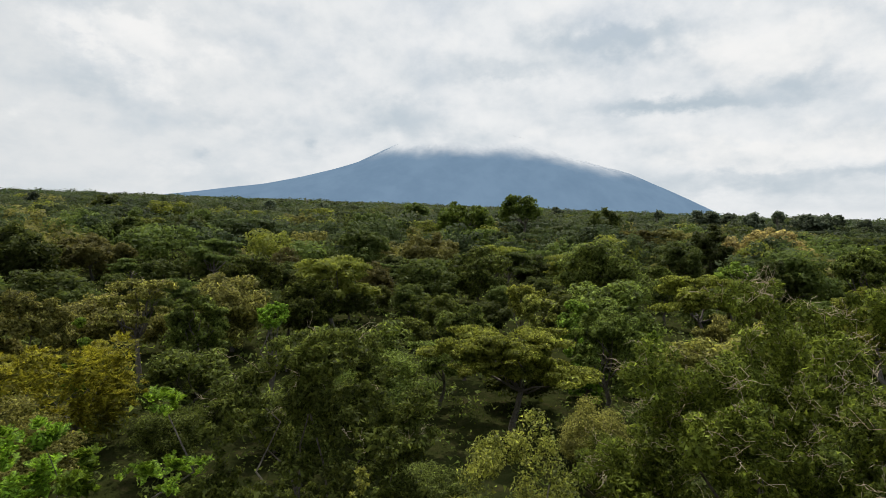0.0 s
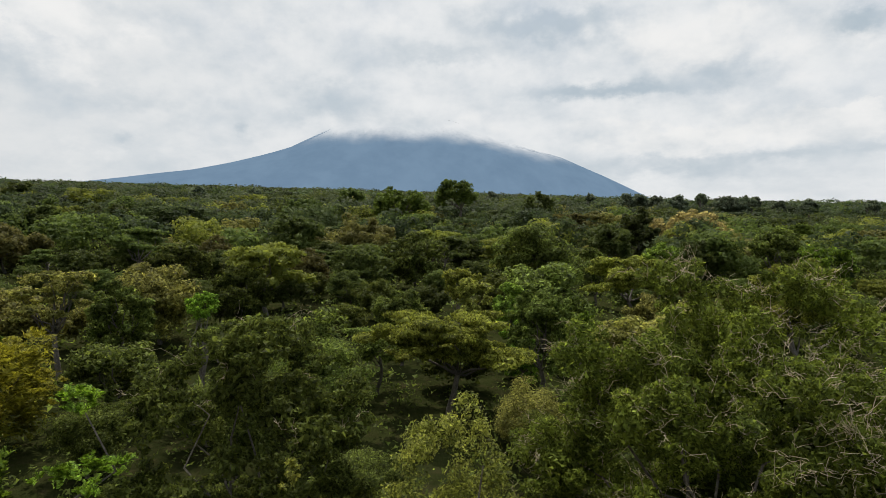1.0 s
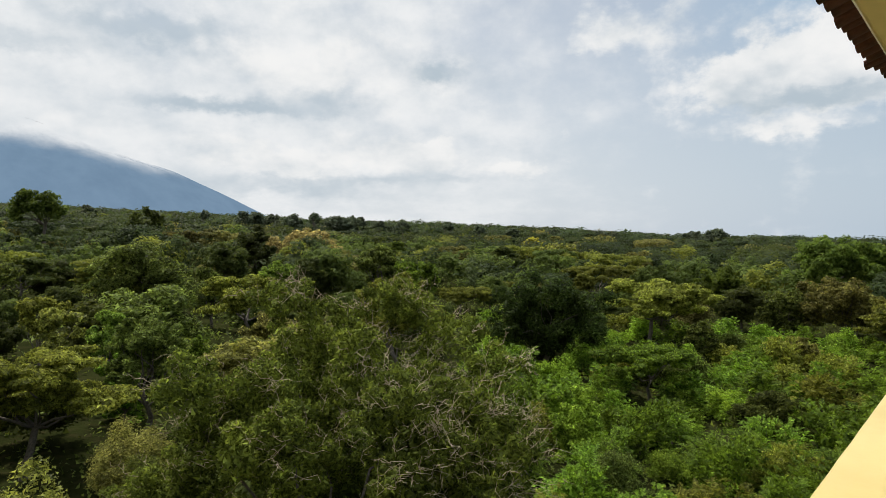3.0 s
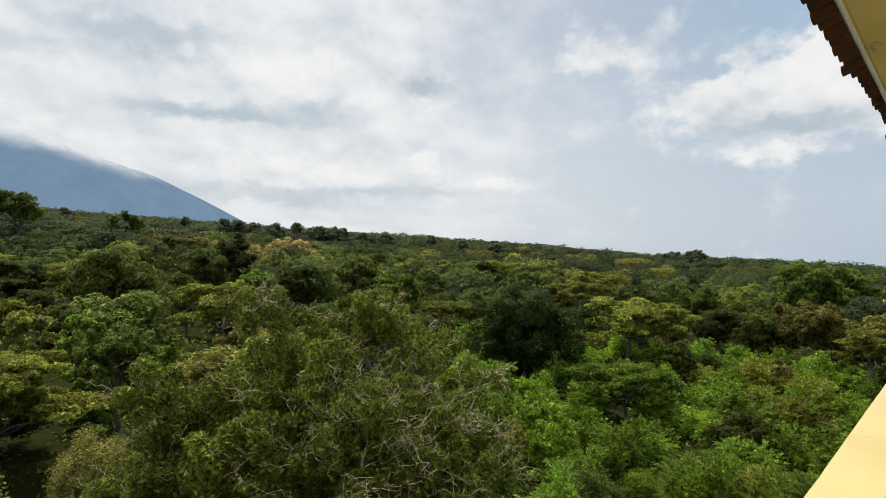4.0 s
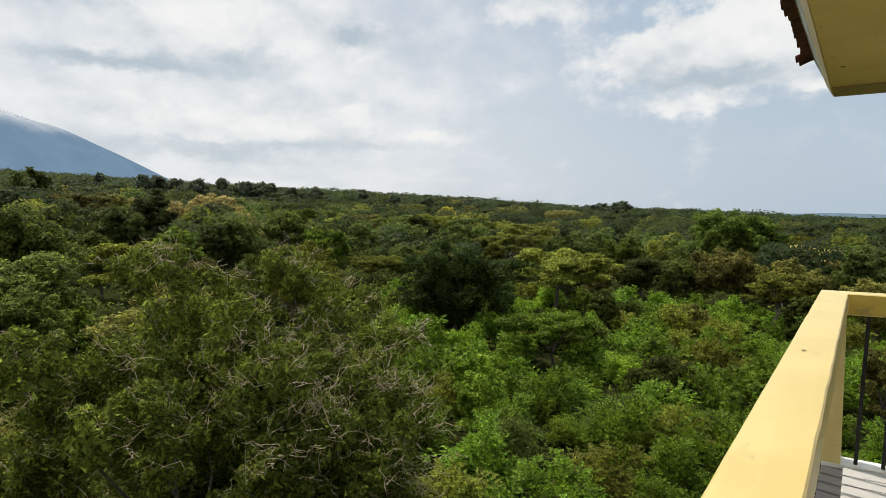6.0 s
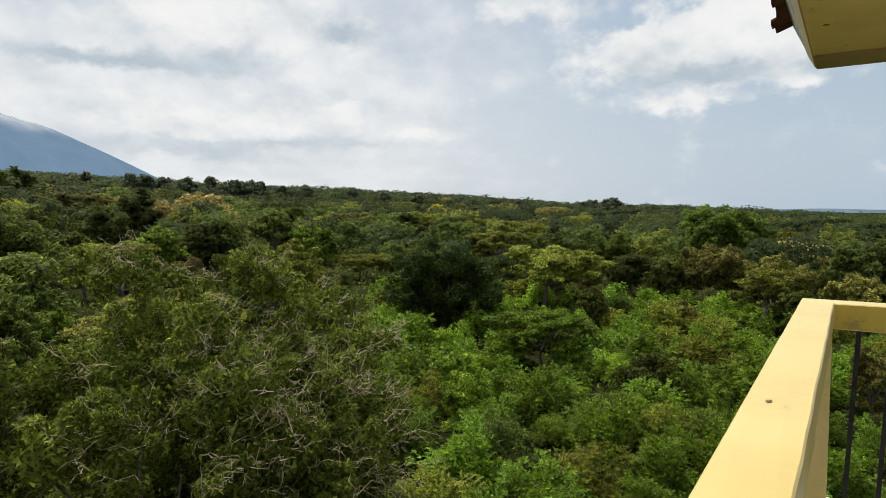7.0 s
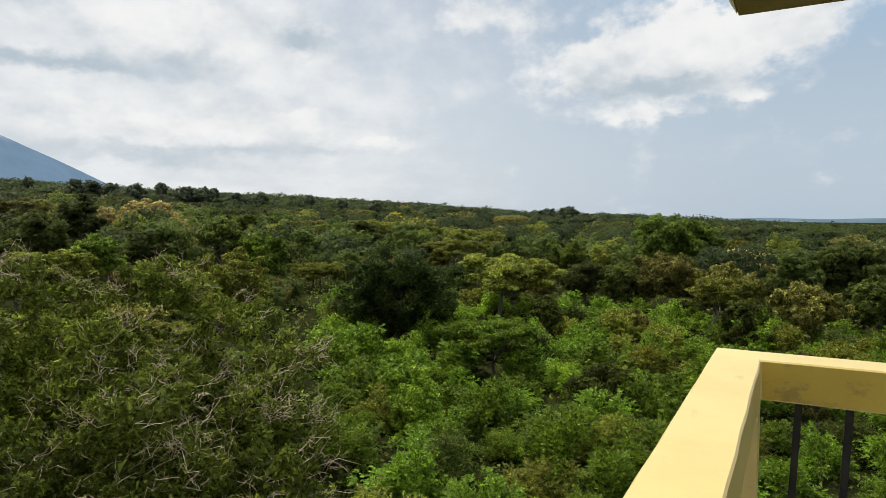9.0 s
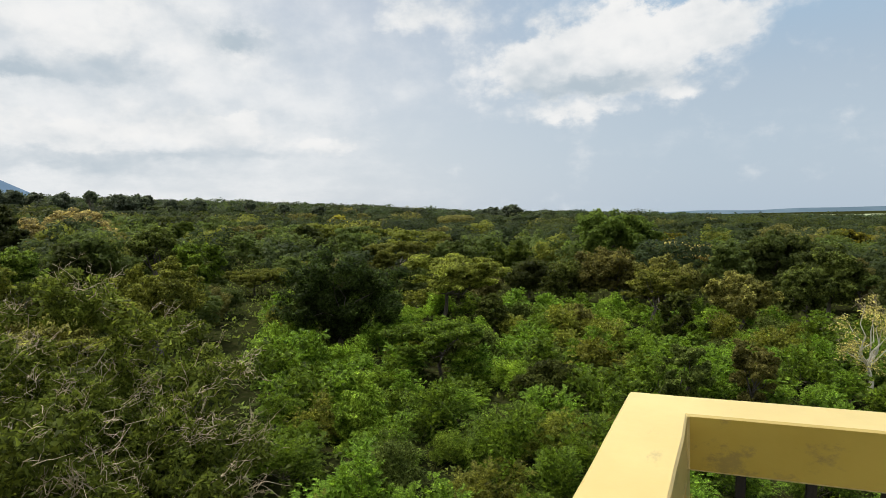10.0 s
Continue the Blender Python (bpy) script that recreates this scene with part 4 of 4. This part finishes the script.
single("tree", "dark green tree beside a tan tree", "tree", 60.4, 90.5, -0.6, 3.8, "round", "deep", 0.46, 0.240, 575)
single("shrub", "brown-tinged bush among feathery shrubs", "shrub", 50.3, -1.8, -8.3, 2.0, "round", "brown", 0.22, 0.114, 576)
single("shrub", "dark olive bush among feathery shrubs", "shrub", 48.2, 2.8, -8.5, 2.1, "round", "olive", 0.21, 0.109, 577)
single("tree", "small dark round tree at the edge of the shrubs", "tree", 73.4, 27.4, -8.2, 2.5, "round", "deep", 0.34, 0.175, 578)


# crowns that stand up on the skyline
def skyline_tree(x, y, top, radius):
    k = int(abs(x) + abs(y))
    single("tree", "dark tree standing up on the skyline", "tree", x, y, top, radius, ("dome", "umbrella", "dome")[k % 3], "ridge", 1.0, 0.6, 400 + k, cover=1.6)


skyline_tree(112, 351, 23.2, 5.1)
skyline_tree(159, 318, 21.1, 3.3)
skyline_tree(198, 294, 19.2, 7.2)
skyline_tree(215, 297, 20.3, 4.0)
skyline_tree(217, 280, 18.1, 7.2)
skyline_tree(233, 283, 18.5, 8.1)
skyline_tree(236, 264, 15.3, 4.6)
skyline_tree(176, 308, 20.7, 5.9)
skyline_tree(189, 300, 18.8, 4.6)
skyline_tree(-23, 358, 23.7, 6.5)
skyline_tree(-158, 325, 24.2, 4.6)
skyline_tree(-51, 356, 24.8, 5.2)
skyline_tree(208, 288, 19.7, 2.9)
skyline_tree(221, 278, 17.8, 7.8)
skyline_tree(246, 256, 15.8, 5.9)
skyline_tree(299, 269, 16.5, 3.7)
skyline_tree(276, 223, 12.4, 4.6)
skyline_tree(421, 267, 13.1, 5.5)
skyline_tree(430, 227, 10.8, 6.2)
skyline_tree(424, 212, 9.2, 5.2)
skyline_tree(450, 149, 10.5, 9.6)
skyline_tree(442, 171, 8.4, 8.7)
skyline_tree(457, 124, 5.9, 7.0)
skyline_tree(433, 192, 7.8, 7.8)
skyline_tree(287, 208, 10.6, 5.2)
skyline_tree(183, 308, 20.4, 5.9)
skyline_tree(200, 297, 18.3, 5.2)
skyline_tree(239, 329, 21.8, 3.7)
skyline_tree(219, 283, 17.9, 5.2)
skyline_tree(228, 276, 17.6, 4.6)
skyline_tree(257, 267, 16.6, 3.0)
skyline_tree(267, 239, 14.8, 3.6)
skyline_tree(185, 307, 19.4, 4.6)
skyline_tree(423, 224, 10.9, 6.1)
skyline_tree(449, 164, 9.7, 8.7)
skyline_tree(454, 150, 11.4, 7.8)
skyline_tree(461, 128, 6.4, 6.1)
skyline_tree(406, 253, 12.2, 5.2)


# ---- the woods ----
def scattered(rng, r0, r1, a0, a1, spacing, taken, crowd=0.62):
    """Places for plants in a sector, kept apart from each other and from what stands already."""
    cell, grid, found = max(spacing, 7.0), {}, []
    for x, y, r in taken:
        grid.setdefault((int(x // cell), int(y // cell)), []).append((x, y, r * crowd))
    area = 0.5 * radians(a1 - a0) * (r1**2 - r0**2)
    for _ in range(int(area / spacing**2 * 4)):
        d = math.sqrt(rng.uniform(r0**2, r1**2))
        x, y = at(rng.uniform(a0, a1), d)
        k = (int(x // cell), int(y // cell))
        near = [p for i in (-1, 0, 1) for j in (-1, 0, 1) for p in grid.get((k[0] + i, k[1] + j), ())]
        if all(math.hypot(x - p[0], y - p[1]) > max(spacing * 0.82, p[2]) for p in near) and not (-13 < x < 3 and -12 < y < 3):
            grid.setdefault(k, []).append((x, y, 0))
            found.append((x, y, d))
    return found


rng = np.random.default_rng(77)

# feathery shrubs in the open ground on the +x side
KINDS = (("lime", True, "lime-green feathery shrub below the tower"), ("lime", True, "lime-green feathery shrub below the tower"), ("acacia", True, "yellow-green feathery shrub below the tower"), ("bright", False, "bright green leafy shrub below the tower"), ("olive", False, "dark olive leafy shrub below the tower"))
SHRUBS = [plant_meshes(100 + k, "shrub", 3.0, 2.4, leaf, 0.155, 0.052, feather=f, cover=1.15, many=26, fine=1.4) for k, (leaf, f, _) in enumerate(KINDS)]
FAR_SHRUBS = [plant_meshes(150 + k, "shrub", 3.0, 2.4, leaf, 0.22, 0.085, feather=f, cover=1.1, many=22, fine=1.4) for k, (leaf, f, _) in enumerate(KINDS)]
for x, y, d in scattered(rng, 15, 100, -112, -50, 3.8, TAKEN):
    k = rng.choice(5, p=(0.36, 0.28, 0.16, 0.10, 0.10))
    s = rng.uniform(0.75, 1.4)
    plant("shrub", KINDS[k][2], "shrub", "shrubs below the balcony", (SHRUBS if d < 48 else FAR_SHRUBS)[k], x, y, rng.uniform(0, 6.28), (s, s, s * rng.uniform(0.8, 1.2)))
    TAKEN.append((x, y, 1.8 * s))

FOREST = [("round", "olive", "olive-green leafy forest tree"), ("round", "deep", "dark green leafy forest tree"), ("tall", "brown", "brownish forest tree with thin leaves"), ("flat", "acacia", "yellow-green spreading forest acacia"), ("round", "twiggy", "dull green leafy forest tree"), ("tall", "lime", "light green slender forest tree"), ("flat", "olive", "olive flat-crowned forest tree"), ("round", "brown", "brown-tinged round forest tree")]
ODDS = (0.31, 0.20, 0.11, 0.06, 0.20, 0.00, 0.03, 0.09)
CLOSE = [plant_meshes(250 + k, form, 8.0, 4.4, leaf, 0.21, 0.105, cover=1.3, fine=1.35) for k, (form, leaf, _) in enumerate(FOREST)]
NEAR = [plant_meshes(200 + k, form, 8.0, 4.4, leaf, 0.36, 0.19, cover=1.7, fine=1.35) for k, (form, leaf, _) in enumerate(FOREST)]
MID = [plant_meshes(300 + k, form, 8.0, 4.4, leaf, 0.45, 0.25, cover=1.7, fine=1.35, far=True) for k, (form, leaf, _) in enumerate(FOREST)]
for x, y, d in scattered(rng, 26, 128, -112, 34, 7.0, TAKEN):
    heading = math.degrees(math.atan2(-(x - EYE[0]), y - EYE[1]))
    k = rng.choice(8, p=ODDS)
    s, t = rng.choice((0.6, 0.8, 1.0, 1.25, 1.6), p=(0.15, 0.25, 0.30, 0.20, 0.10)) * rng.uniform(0.9, 1.1), rng.uniform(0.75, 1.05)
    if d < 100 and heading < -57:
        if rng.uniform() < 0.88:
            continue
        s *= 0.75
    if d < 36 and heading > 10:
        continue
    if d < 46:
        s = min(s, 1.15)
    if math.hypot(x - ACACIA[0], y - ACACIA[1]) < 5.0:
        continue
    if hides(x, y, 8.0 * s * t, 4.4 * s):
        s *= 0.55
        if hides(x, y, 8.0 * s * t, 4.4 * s):
            continue
    plant("tree", FOREST[k][2], "tree", "forest trees", (CLOSE if d < 46 else NEAR if d < 76 else MID)[k], x, y, rng.uniform(0, 6.28), (s, s, s * t))
    TAKEN.append((x, y, 3.5 * s))


def far_woods(name, label, r0, r1, spacing, length, width, cover, split, seed, low, high, tall, lumps, mix):
    """Distant forest, one sheet of crowns for each leaf colour."""
    rng = np.random.default_rng(seed)
    spots = scattered(rng, r0, r1, -115, 38, spacing, [p for p in TAKEN if math.hypot(p[0], p[1]) > r0 - 20])
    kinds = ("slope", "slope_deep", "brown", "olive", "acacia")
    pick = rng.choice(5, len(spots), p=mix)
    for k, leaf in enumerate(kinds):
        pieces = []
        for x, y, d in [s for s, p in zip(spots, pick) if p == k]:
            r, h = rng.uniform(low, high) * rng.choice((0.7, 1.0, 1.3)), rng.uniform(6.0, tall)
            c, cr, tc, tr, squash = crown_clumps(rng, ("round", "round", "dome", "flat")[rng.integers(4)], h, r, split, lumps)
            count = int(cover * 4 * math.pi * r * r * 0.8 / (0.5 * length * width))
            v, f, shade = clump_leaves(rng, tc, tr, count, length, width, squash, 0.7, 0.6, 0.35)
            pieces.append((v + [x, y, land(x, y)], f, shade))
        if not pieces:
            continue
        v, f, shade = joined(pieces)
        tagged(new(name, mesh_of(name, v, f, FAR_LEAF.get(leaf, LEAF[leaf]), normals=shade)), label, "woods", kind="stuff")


def undergrowth(name, label, leaf, a0, a1, seed, tall):
    """Low tangled growth that hides the forest floor."""
    rng = np.random.default_rng(seed)
    pieces = []
    for x, y, d in scattered(rng, 11, 170, a0, a1, 2.9, []):
        if math.hypot(x - ACACIA[0], y - ACACIA[1]) < 2.5:  # bare shade under the spreading acacia
            continue
        r, h = rng.uniform(1.4, 2.3), rng.uniform(0.4 * tall, tall)
        c, cr, tc, tr, squash = crown_clumps(rng, "shrub", h, r, 0)
        size = 0.30 if d < 50 else 0.55
        v, f, shade = clump_leaves(rng, tc, tr, int(7.0 / size**1.6), size, size * 0.6, 0.7, 0.8, 0.5)
        pieces.append((v + [x, y, land(x, y)], f, shade))
    v, f, shade = joined(pieces)
    tagged(new(name, mesh_of(name, v, f, LEAF[leaf], normals=shade)), label, "undergrowth", kind="stuff")


undergrowth("undergrowth", "tangled dark undergrowth between the trees", "olive", -54, 36, 9, 2.6)
undergrowth("scrub", "tangled green scrub between the shrubs", "deep", -113, -54, 10, 1.1)
far_woods("woods", "dense forest canopy on the slopes", 128, 210, 10.4, 0.75, 0.5, 0.66, 6, 4, 5.0, 7.6, 11.5, 13, (0.24, 0.18, 0.10, 0.37, 0.11))
far_woods("far_woods", "dense forest canopy further up the slopes", 210, 400, 12.5, 1.15, 0.75, 0.46, 0, 5, 6.0, 8.8, 10.5, 9, (0.38, 0.36, 0.06, 0.16, 0.04))
far_woods("distant_woods", "distant forest canopy along the ridge", 400, 950, 17.0, 2.4, 1.6, 0.30, 0, 6, 7.0, 11.0, 9.0, 7, (0.42, 0.52, 0.02, 0.04, 0.0))
